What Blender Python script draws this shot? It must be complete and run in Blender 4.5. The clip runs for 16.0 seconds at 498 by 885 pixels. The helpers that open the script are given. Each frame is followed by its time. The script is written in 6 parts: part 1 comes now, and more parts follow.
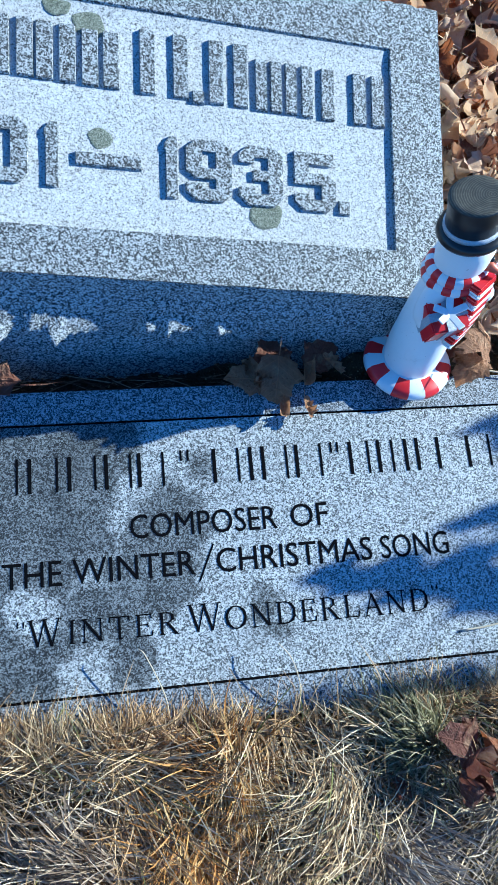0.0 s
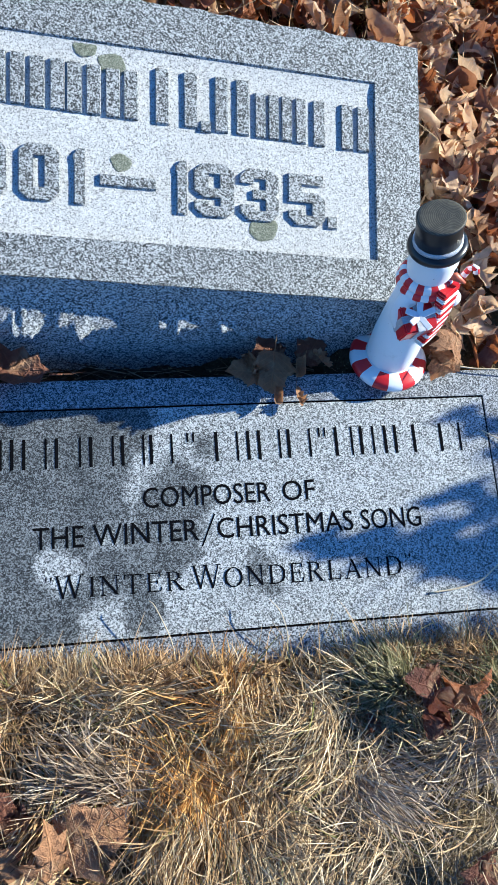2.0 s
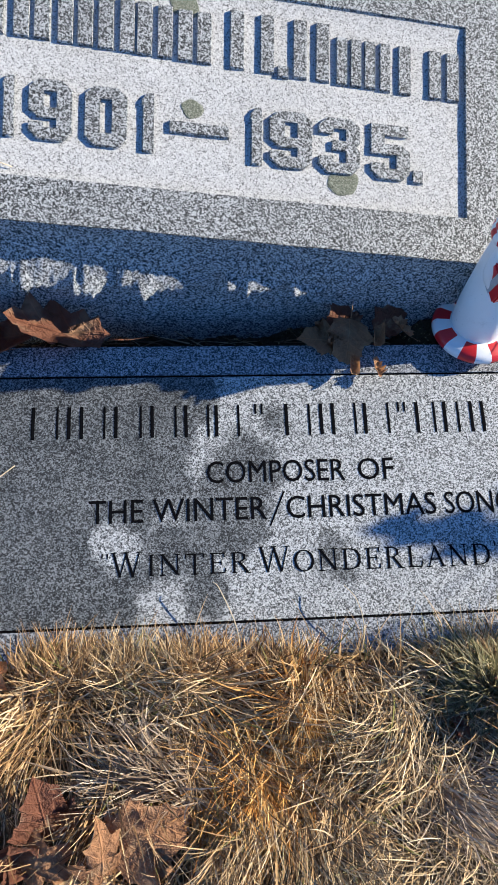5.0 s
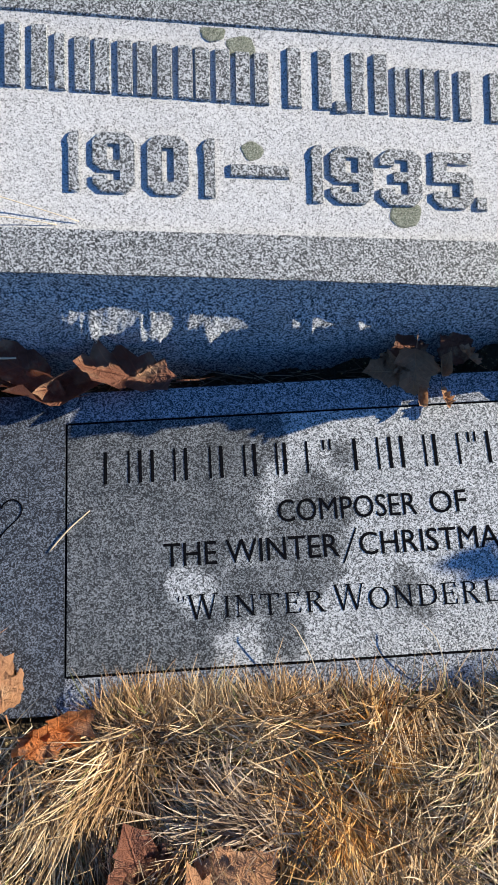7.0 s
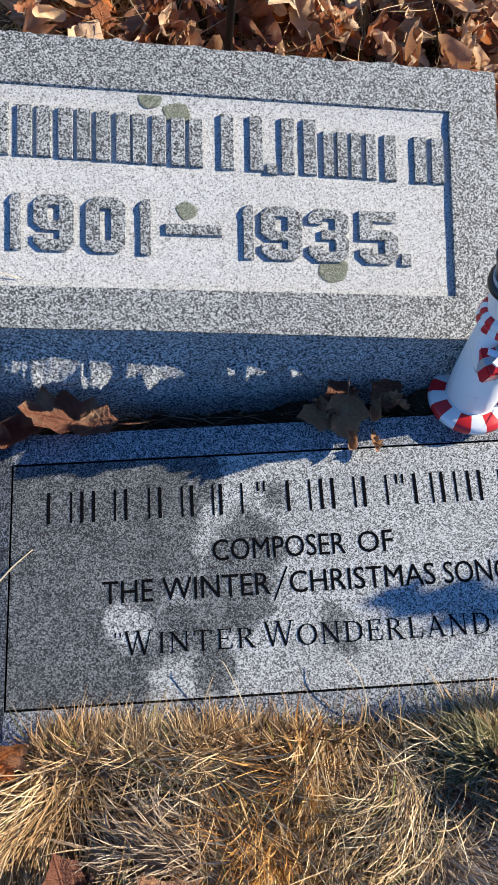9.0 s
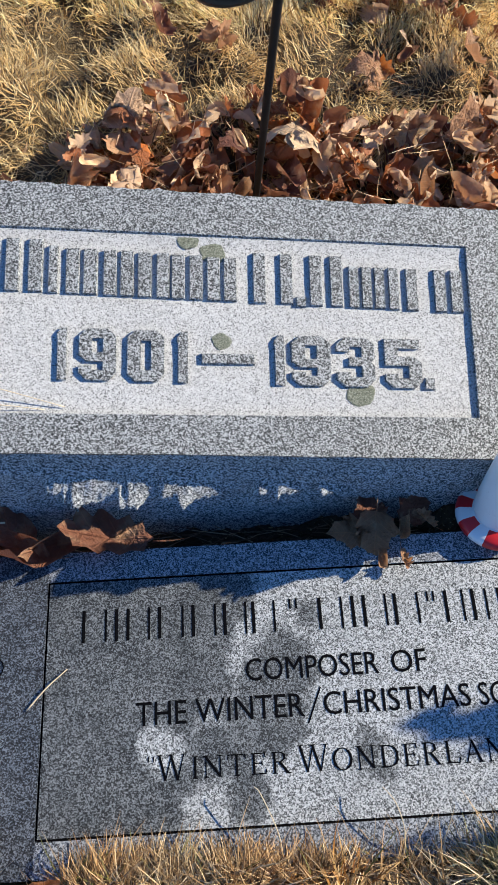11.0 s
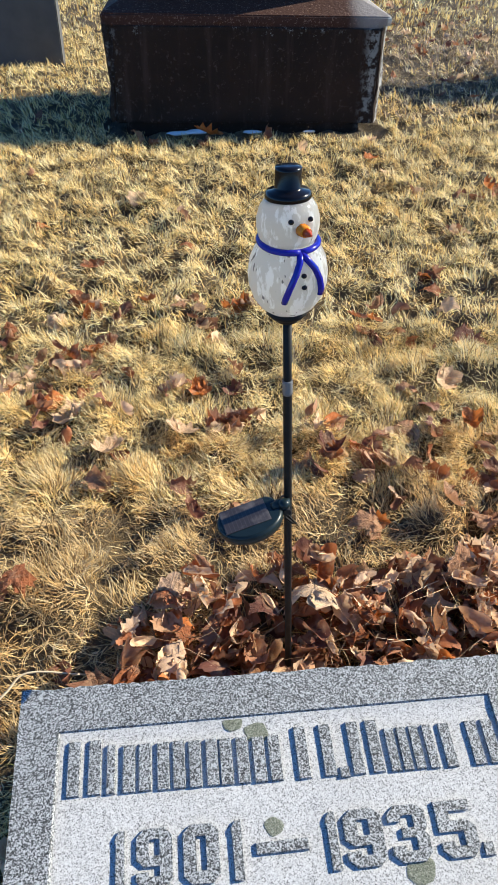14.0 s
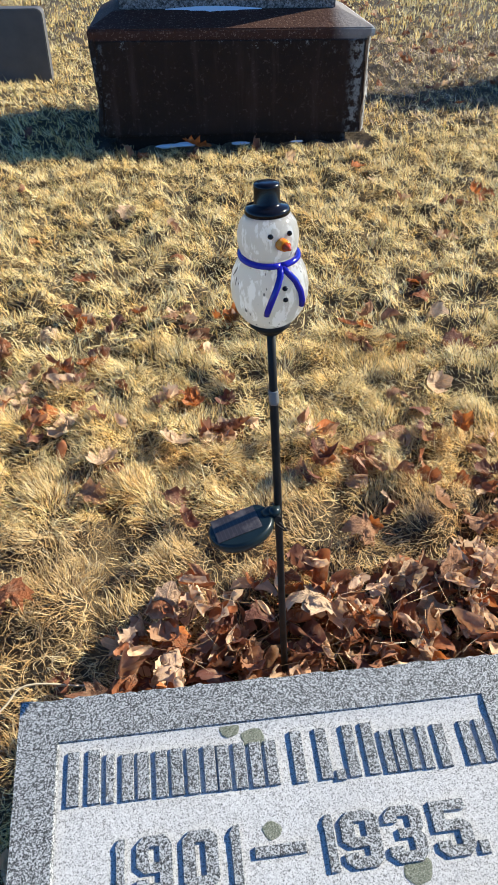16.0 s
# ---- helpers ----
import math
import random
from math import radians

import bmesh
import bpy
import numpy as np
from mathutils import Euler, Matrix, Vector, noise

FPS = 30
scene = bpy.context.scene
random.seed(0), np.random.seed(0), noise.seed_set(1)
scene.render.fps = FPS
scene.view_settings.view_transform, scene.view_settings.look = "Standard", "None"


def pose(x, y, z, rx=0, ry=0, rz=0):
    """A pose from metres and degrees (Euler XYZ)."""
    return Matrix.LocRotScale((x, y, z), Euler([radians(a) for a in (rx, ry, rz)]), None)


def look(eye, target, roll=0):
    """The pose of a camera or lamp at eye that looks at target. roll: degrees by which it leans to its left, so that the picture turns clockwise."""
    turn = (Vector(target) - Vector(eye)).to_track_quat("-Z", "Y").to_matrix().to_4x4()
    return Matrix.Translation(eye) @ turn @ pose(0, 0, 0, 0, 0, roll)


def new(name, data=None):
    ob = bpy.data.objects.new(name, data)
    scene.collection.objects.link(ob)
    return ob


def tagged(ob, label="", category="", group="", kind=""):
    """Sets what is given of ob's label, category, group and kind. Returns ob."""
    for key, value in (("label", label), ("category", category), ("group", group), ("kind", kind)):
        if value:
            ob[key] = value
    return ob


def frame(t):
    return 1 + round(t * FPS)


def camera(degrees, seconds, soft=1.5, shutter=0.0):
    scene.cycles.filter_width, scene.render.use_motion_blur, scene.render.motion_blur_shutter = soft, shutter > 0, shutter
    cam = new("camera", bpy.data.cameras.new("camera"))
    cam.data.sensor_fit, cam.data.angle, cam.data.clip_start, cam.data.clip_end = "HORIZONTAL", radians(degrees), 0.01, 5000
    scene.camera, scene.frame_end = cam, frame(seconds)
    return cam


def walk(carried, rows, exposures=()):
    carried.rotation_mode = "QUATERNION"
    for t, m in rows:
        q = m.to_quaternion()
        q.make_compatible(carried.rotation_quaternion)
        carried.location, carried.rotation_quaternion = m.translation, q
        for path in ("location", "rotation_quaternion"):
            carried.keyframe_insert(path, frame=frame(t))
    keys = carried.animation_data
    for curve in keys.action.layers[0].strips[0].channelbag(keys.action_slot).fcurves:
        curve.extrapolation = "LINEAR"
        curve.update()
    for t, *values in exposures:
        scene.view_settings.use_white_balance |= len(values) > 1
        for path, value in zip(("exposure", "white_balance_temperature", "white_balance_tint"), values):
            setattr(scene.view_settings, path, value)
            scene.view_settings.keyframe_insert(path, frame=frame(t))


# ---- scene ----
cam = camera(39.53, 16.0, 0.8)
PATH = [
    (0, (0.1301, -0.1546, 0.6962), (0.4124, 0.0384, -0.2436), 52.35),
    (0.5, (0.1488, -0.1974, 0.6907), (0.4183, -0.0005, -0.2519), 51.37),
    (1, (0.1213, -0.1802, 0.7527), (0.4103, 0.0106, -0.1854), 55.16),
    (1.5, (0.1135, -0.1815, 0.7754), (0.3937, 0.0068, -0.1659), 53.71),
    (2, (0.1136, -0.1868, 0.7868), (0.3843, 0.0018, -0.1572), 52.54),
    (2.5, (0.1182, -0.1938, 0.7905), (0.3808, 0.0022, -0.1543), 50.02),
    (3, (0.1097, -0.2026, 0.7729), (0.3626, 0.0000, -0.1732), 47.93),
    (3.5, (0.0993, -0.2187, 0.7250), (0.3325, 0.0048, -0.2214), 44.86),
    (5.8, (0.1027, -0.2138, 0.7150), (0.3051, -0.0215, -0.2453), 45.63),
    (6, (0.0977, -0.1843, 0.7235), (0.2950, -0.0183, -0.2427), 49.14),
    (6.5, (0.0820, -0.1477, 0.7367), (0.2389, 0.0403, -0.2329), 37.14),
    (7, (0.0756, -0.1746, 0.7210), (0.2255, 0.0365, -0.2449), 32.74),
    (7.5, (0.0831, -0.1937, 0.7097), (0.2251, 0.0224, -0.2563), 31.09),
    (8, (0.1233, -0.2243, 0.6985), (0.2613, 0.0019, -0.2658), 28.92),
    (8.2, (0.1339, -0.2123, 0.7123), (0.2783, -0.0057, -0.2554), 32.18),
    (10.3, (0.1091, -0.1200, 0.7930), (0.2686, 0.1906, -0.1440), 25.43),
    (10.5, (0.1055, -0.1245, 0.7884), (0.2581, 0.1988, -0.1455), 23.51),
    (11, (0.1099, -0.1247, 0.7975), (0.2482, 0.2187, -0.1314), 19.96),
    (11.5, (0.1084, -0.1259, 0.7971), (0.2409, 0.2257, -0.1296), 18.28),
    (12, (0.1052, -0.1171, 0.8144), (0.2228, 0.2536, -0.1068), 14.76),
    (12.3, (0.0915, -0.1137, 0.8620), (0.2184, 0.3825, 0.0031), 11.05),
    (12.5, (0.0923, -0.0992, 0.9018), (0.1984, 0.4890, 0.1000), 5.91),
    (13, (0.0933, -0.0952, 0.9612), (0.2005, 0.6443, 0.2966), 2.96),
    (13.5, (0.0951, -0.0809, 0.9469), (0.2026, 0.6759, 0.3021), 2.35),
    (14, (0.1018, -0.0742, 0.9426), (0.2100, 0.6868, 0.3030), 1.63),
    (14.5, (0.1049, -0.0808, 0.9487), (0.2186, 0.6813, 0.3113), 1.51),
    (15, (0.1079, -0.0872, 0.9548), (0.2195, 0.6774, 0.3200), 0.95),
    (15.5, (0.1130, -0.0886, 0.9537), (0.2276, 0.6771, 0.3208), 0.56),
    (16, (0.1104, -0.0852, 0.9523), (0.2222, 0.6828, 0.3218), 0.28),
]
walk(cam, [(t, look(e, g, r)) for t, e, g, r in PATH],
     [(0.0, 1.06, 4620, -4.5), (0.5, 1.06, 4680, -4.5), (1.0, 1.09, 4800, -4), (1.5, 1.12, 5010, -2), (2.0, 1.15, 5330, 0.5), (2.5, 1.13, 5640, 2.5), (3.0, 1.08, 5780, 4.5), (3.5, 0.99, 5830, 5.5),
      (6.0, 0.91, 6000, 7.5), (8.0, 0.91, 6020, 7.5), (10.5, 0.88, 6030, 7), (12.0, 0.94, 6000, 6.5), (13.0, 0.99, 6050, 6), (14.0, 1.00, 5910, 5), (16.0, 0.99, 5880, 5)])


# ---------------------------------------------------------------- light
SUN_EL, SUN_AZ = 30.7, 13.5   # degrees above the ground; degrees from +x towards +y
to_sun = Vector((math.cos(radians(SUN_EL)) * math.cos(radians(SUN_AZ)),
                 math.cos(radians(SUN_EL)) * math.sin(radians(SUN_AZ)), math.sin(radians(SUN_EL))))
world = bpy.data.worlds.new("world")
scene.world = world
world.use_nodes = True
wn = world.node_tree
sky = wn.nodes.new("ShaderNodeTexSky")
sky.sky_type, sky.sun_disc = "NISHITA", False
sky.ozone_density, sky.dust_density, sky.air_density = 10.0, 0.0, 1.0
sky.sun_elevation, sky.sun_rotation = radians(SUN_EL), radians(90 - SUN_AZ)
wn.links.new(sky.outputs[0], wn.nodes["Background"].inputs[0])
wn.nodes["Background"].inputs[1].default_value = 0.095
sun = new("sun", bpy.data.lights.new("sun", "SUN"))
sun.data.energy, sun.data.angle, sun.data.color = 5.0, radians(0.53), (1.0, 0.86, 0.66)
sun.matrix_world = look((0, 0, 0), -to_sun) @ Matrix.Identity(4)
sun.location = (6, 2.4, 3)

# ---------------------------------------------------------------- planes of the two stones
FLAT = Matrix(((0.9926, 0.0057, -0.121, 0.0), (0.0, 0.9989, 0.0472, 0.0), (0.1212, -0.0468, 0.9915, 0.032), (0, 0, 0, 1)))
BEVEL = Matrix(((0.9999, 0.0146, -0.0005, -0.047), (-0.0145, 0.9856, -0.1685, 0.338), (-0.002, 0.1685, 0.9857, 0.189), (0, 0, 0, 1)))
rng = np.random.default_rng(7)


# ---------------------------------------------------------------- material tools
class Mat:
    """A node material with short calls."""

    def __init__(self, name, rough=0.8, metal=0.0):
        self.m = bpy.data.materials.new(name)
        self.m.use_nodes = True
        self.t = self.m.node_tree
        self.b = self.t.nodes["Principled BSDF"]
        self.b.inputs["Roughness"].default_value, self.b.inputs["Metallic"].default_value = rough, metal
        self.co = self.add("ShaderNodeTexCoord").outputs["Object"]

    def add(self, kind, **vals):
        n = self.t.nodes.new(kind)
        for k, v in vals.items():
            self.put(n.inputs[k.replace("_", " ")], v)
        return n

    def put(self, socket, v):
        if isinstance(v, bpy.types.NodeSocket):
            self.t.links.new(v, socket)
        else:
            socket.default_value = v

    def noise(self, scale, detail=3.0, rough=0.55, vec=None):
        n = self.add("ShaderNodeTexNoise", Scale=scale, Detail=detail, Roughness=rough)
        self.t.links.new(vec or self.co, n.inputs["Vector"])
        return n.outputs["Fac"]

    def cells(self, scale, vec=None):
        n = self.add("ShaderNodeTexVoronoi", Scale=scale)
        self.t.links.new(vec or self.co, n.inputs["Vector"])
        s = self.add("ShaderNodeSeparateColor")
        self.t.links.new(n.outputs["Color"], s.inputs[0])
        return s.outputs[0]

    def ramp(self, fac, stops, mode="LINEAR"):
        n = self.add("ShaderNodeValToRGB")
        n.color_ramp.interpolation = mode
        e = n.color_ramp.elements
        while len(e) < len(stops):
            e.new(0.5)
        for el, (p, c) in zip(e, stops):
            el.position = p
            el.color = (*c, 1) if len(c) == 3 else c
        self.t.links.new(fac, n.inputs[0])
        return n.outputs[0]

    def mix(self, fac, a, b, mode="MIX"):
        n = self.t.nodes.new("ShaderNodeMix")
        n.data_type, n.blend_type = "RGBA", mode
        self.put(n.inputs[0], fac)
        for s, v in ((n.inputs[6], a), (n.inputs[7], b)):
            self.put(s, (*v, 1) if isinstance(v, tuple) and len(v) == 3 else v)
        return n.outputs[2]

    def math(self, op, a, b=0.0, c=0.0):
        n = self.t.nodes.new("ShaderNodeMath")
        n.operation = op
        for s, v in zip(n.inputs, (a, b, c)):
            self.put(s, v)
        return n.outputs[0]

    def step(self, v, lo, hi):
        n = self.t.nodes.new("ShaderNodeMapRange")
        n.interpolation_type = "SMOOTHSTEP"
        for s, x in zip(n.inputs, (v, lo, hi, 0.0, 1.0)):
            self.put(s, x)
        return n.outputs[0]

    def bump(self, h, strength, dist):
        n = self.add("ShaderNodeBump", Strength=strength, Distance=dist, Height=h)
        self.t.links.new(n.outputs[0], self.b.inputs["Normal"])

    def color(self, c):
        self.put(self.b.inputs["Base Color"], (*c, 1) if isinstance(c, tuple) and len(c) == 3 else c)
        return self


def plain(name, col, rough=0.5, metal=0.0, vary=0.12, scale=60.0, bump=0.0):
    m = Mat(name, rough, metal)
    n = m.noise(scale, 4)
    dark = tuple(c * (1 - vary) for c in col)
    m.color(m.mix(n, dark, tuple(min(1, c * (1 + vary)) for c in col)))
    m.put(m.b.inputs["Roughness"], m.math("MULTIPLY_ADD", m.noise(scale * 0.4, 3), 0.3, rough - 0.15))
    if bump:
        m.bump(m.noise(scale * 3, 3), bump, 0.001)
    return m.m


def granite(name, dark, mid, light, grain=360.0, stops=(0.30, 0.46, 0.66), rough=0.7, bump=0.25, stain=None):
    """Salt-and-pepper granite: grains of three tones, finer specks, faint clouding."""
    m = Mat(name, rough)
    warp = m.add("ShaderNodeTexNoise", Scale=grain * 0.8, Detail=2.0)
    m.t.links.new(m.co, warp.inputs["Vector"])
    vec = m.add("ShaderNodeVectorMath")
    vec.operation = "MULTIPLY_ADD"
    m.t.links.new(warp.outputs["Color"], vec.inputs[0])
    vec.inputs[1].default_value = (0.0022,) * 3
    m.t.links.new(m.co, vec.inputs[2])
    c1, c2 = m.cells(grain, vec.outputs[0]), m.cells(grain * 2.1, vec.outputs[0])
    v = m.math("ADD", m.math("MULTIPLY", c1, 0.42), m.math("ADD", m.math("MULTIPLY", c2, 0.26), m.math("MULTIPLY", m.step(m.noise(grain * 0.9, 2, 0.6), 0.25, 0.75), 0.32)))
    lighter = tuple(min(1, c * 1.2) for c in light)
    col = m.ramp(v, [(stops[0] - 0.04, dark), (stops[0] + 0.05, tuple((p + q * 2) / 3 for p, q in zip(dark, mid))), (stops[1] + 0.03, mid), (stops[2] + 0.01, light), (0.90, lighter)])
    col = m.mix(m.math("MULTIPLY", m.step(m.noise(9, 4), 0.45, 0.75), 0.20), col, tuple(c * 0.72 for c in mid))
    if stain:
        col = stain(m, col)
    m.color(col)
    m.bump(v, bump, 0.0012)
    return m.m


# where water has soaked into the ledger: discs in its plane, warped; first those that are wet, then those left dry
def soaked(m, col):
    warp = m.add("ShaderNodeTexNoise", Scale=24.0, Detail=6.0, Roughness=0.62)
    m.t.links.new(m.co, warp.inputs["Vector"])
    vec = m.add("ShaderNodeVectorMath")
    vec.operation = "MULTIPLY_ADD"
    m.t.links.new(warp.outputs["Color"], vec.inputs[0])
    vec.inputs[1].default_value = (0.060,) * 3
    m.t.links.new(m.co, vec.inputs[2])

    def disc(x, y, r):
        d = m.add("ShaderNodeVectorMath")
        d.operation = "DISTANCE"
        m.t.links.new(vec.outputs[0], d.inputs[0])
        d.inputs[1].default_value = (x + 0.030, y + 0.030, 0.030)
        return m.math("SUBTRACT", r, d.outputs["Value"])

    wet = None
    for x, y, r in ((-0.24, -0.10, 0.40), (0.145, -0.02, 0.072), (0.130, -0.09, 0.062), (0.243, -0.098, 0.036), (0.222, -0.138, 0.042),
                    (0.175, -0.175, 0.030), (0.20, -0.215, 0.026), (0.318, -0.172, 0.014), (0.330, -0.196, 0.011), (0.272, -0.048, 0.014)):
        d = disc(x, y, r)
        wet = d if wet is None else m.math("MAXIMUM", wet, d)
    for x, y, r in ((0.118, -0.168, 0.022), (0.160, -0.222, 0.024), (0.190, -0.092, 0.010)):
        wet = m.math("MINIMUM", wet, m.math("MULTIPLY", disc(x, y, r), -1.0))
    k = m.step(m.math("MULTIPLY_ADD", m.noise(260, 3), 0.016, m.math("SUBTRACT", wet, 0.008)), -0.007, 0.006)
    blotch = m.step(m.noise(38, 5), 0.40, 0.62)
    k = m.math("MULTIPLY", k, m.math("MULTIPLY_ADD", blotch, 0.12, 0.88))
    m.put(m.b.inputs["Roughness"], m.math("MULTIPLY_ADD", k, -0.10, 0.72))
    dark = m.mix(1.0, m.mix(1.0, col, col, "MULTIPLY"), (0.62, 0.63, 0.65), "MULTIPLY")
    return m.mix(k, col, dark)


M_BEVEL = granite("grey granite", (0.010, 0.011, 0.012), (0.130, 0.137, 0.138), (0.43, 0.44, 0.442), 700, (0.38, 0.46, 0.62), bump=0.10)
M_PANEL = granite("pale tooled granite", (0.085, 0.084, 0.082), (0.385, 0.380, 0.370), (0.535, 0.53, 0.515), 740, (0.25, 0.37, 0.56), rough=0.9, bump=0.2)
M_ROCK = granite("rock-faced granite", (0.012, 0.014, 0.017), (0.200, 0.213, 0.225), (0.53, 0.54, 0.54), 680, (0.37, 0.46, 0.62), rough=0.85, bump=0.3)
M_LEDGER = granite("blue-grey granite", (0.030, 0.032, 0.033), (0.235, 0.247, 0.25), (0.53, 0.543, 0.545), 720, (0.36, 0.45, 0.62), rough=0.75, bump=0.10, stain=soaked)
# border granite: blue shade and sky put into its base colour
M_BORDER = granite("shade-tinted blue-grey granite", (0.010, 0.013, 0.018), (0.125, 0.137, 0.155), (0.40, 0.42, 0.45), 720, (0.37, 0.46, 0.62), rough=0.55, bump=0.08)
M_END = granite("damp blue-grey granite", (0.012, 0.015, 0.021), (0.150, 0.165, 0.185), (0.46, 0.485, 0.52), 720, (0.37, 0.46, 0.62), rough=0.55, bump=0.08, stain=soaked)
M_INK = plain("black letter paint", (0.004, 0.004, 0.005), 0.95, scale=300)
M_INK.node_tree.nodes["Principled BSDF"].inputs["Specular IOR Level"].default_value = 0.03


def old_granite():
    m = Mat("weathered dark granite", 0.75)
    m.b.inputs["Specular IOR Level"].default_value = 0.2
    big, fine = m.noise(3.0, 6, 0.65), m.noise(60, 5)
    streak = m.add("ShaderNodeMapping")
    streak.inputs["Scale"].default_value = (9, 9, 0.9)
    m.t.links.new(m.co, streak.inputs["Vector"])
    st = m.noise(2.0, 5, 0.6, streak.outputs[0])
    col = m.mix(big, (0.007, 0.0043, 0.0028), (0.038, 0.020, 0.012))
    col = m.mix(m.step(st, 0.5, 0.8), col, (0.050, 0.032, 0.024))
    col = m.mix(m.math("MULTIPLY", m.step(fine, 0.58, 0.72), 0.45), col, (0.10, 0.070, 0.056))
    z = m.add("ShaderNodeSeparateXYZ")
    m.t.links.new(m.co, z.inputs[0])
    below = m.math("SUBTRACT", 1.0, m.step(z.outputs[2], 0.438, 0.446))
    crust = m.math("MULTIPLY", m.math("MULTIPLY", below, m.step(m.noise(30, 6, 0.75), 0.555, 0.62)), m.step(m.math("ADD", z.outputs[2], m.math("MULTIPLY", m.noise(4, 4, 0.7), 0.50)), 0.66, 0.72))
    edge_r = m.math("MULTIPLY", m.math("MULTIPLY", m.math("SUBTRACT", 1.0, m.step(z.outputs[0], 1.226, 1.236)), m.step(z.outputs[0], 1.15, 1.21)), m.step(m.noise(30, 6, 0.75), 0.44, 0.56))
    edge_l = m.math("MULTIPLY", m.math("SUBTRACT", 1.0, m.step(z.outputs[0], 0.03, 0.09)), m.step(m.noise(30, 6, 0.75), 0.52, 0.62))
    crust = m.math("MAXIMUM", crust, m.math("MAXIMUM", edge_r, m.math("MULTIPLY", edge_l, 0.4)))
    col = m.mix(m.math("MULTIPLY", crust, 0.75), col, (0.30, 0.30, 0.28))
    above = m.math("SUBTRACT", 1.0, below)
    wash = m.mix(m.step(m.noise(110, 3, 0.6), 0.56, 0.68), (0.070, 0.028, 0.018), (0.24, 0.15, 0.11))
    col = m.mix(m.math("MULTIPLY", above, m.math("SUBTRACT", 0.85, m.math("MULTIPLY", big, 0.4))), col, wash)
    # right end of the sloped top greyed for the sunlight on it
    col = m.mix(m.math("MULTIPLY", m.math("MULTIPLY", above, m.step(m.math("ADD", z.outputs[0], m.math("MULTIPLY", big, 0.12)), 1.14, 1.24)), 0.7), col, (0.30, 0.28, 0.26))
    # light grey put on the right corner for the sun striking it
    lit_edge = m.math("MULTIPLY", m.step(z.outputs[0], 1.255, 1.266), m.step(fine, 0.30, 0.55))
    col = m.mix(lit_edge, col, (0.46, 0.45, 0.42))
    m.color(col)
    m.bump(m.math("ADD", big, m.math("MULTIPLY", fine, 0.5)), 0.8, 0.01)
    return m.m


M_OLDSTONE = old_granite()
M_DIE = granite("grey monument granite", (0.02, 0.02, 0.02), (0.10, 0.10, 0.10), (0.24, 0.24, 0.24), 120, rough=0.7)
M_SLATE = plain("dark slate", (0.085, 0.082, 0.080), 0.7, vary=0.35, scale=9, bump=0.3)
M_SNOW = plain("old snow", (0.80, 0.82, 0.85), 0.6, vary=0.04, scale=90, bump=0.4)
M_LICHEN = granite("olive lichen", (0.05, 0.055, 0.04), (0.15, 0.16, 0.115), (0.27, 0.28, 0.22), 900, (0.25, 0.45, 0.7), rough=0.95, bump=0.4)


def straw(name, stops, tint, sheen=0.10):
    m = Mat(name, 0.6)
    m.b.inputs["Specular IOR Level"].default_value = 0.25
    g = m.add("ShaderNodeNewGeometry")
    col = m.ramp(g.outputs["Random Per Island"], stops)
    col = m.mix(m.math("MULTIPLY", m.step(m.noise(5.5, 3), 0.46, 0.66), 0.5), col, m.mix(1.0, col, tint, "MULTIPLY"))
    col = m.mix(m.math("MULTIPLY", m.step(m.noise(2.1, 2), 0.52, 0.72), 0.18), col, m.mix(1.0, col, (0.62, 0.62, 0.56), "MULTIPLY"))
    col = m.mix(m.math("MULTIPLY", m.step(m.noise(34, 3, 0.6), 0.50, 0.62), 0.32), col, m.mix(1.0, col, (0.52, 0.42, 0.32), "MULTIPLY"))     # clumps gone brown
    m.color(col)
    tr = m.add("ShaderNodeBsdfTranslucent")
    m.t.links.new(col, tr.inputs["Color"])
    mx = m.add("ShaderNodeMixShader")
    mx.inputs[0].default_value = sheen
    out = m.t.nodes["Material Output"]
    m.t.links.new(m.b.outputs[0], mx.inputs[1])
    m.t.links.new(tr.outputs[0], mx.inputs[2])
    m.t.links.new(mx.outputs[0], out.inputs[0])
    return m.m


M_GRASS = straw("dry straw grass", [(0.02, (0.10, 0.060, 0.030)), (0.30, (0.28, 0.175, 0.080)), (0.52, (0.53, 0.37, 0.19)), (0.85, (0.70, 0.54, 0.325)), (0.965, (0.86, 0.72, 0.50)), (0.975, (0.24, 0.24, 0.07))], (0.98, 0.68, 0.38))
M_LAWN = straw("winter lawn grass", [(0.02, (0.10, 0.058, 0.02)), (0.17, (0.30, 0.185, 0.065)), (0.25, (0.92, 0.655, 0.245)), (0.55, (1.0, 0.82, 0.39)), (0.95, (1.0, 0.91, 0.59)), (0.98, (0.40, 0.38, 0.11))], (0.98, 0.83, 0.54), 0.29)
M_MATTED = straw("matted brown lawn grass", [(0.02, (0.12, 0.070, 0.03)), (0.22, (0.36, 0.22, 0.085)), (0.36, (0.76, 0.53, 0.22)), (0.75, (0.92, 0.71, 0.36)), (1.0, (1.0, 0.86, 0.54))], (0.98, 0.78, 0.50), 0.36)


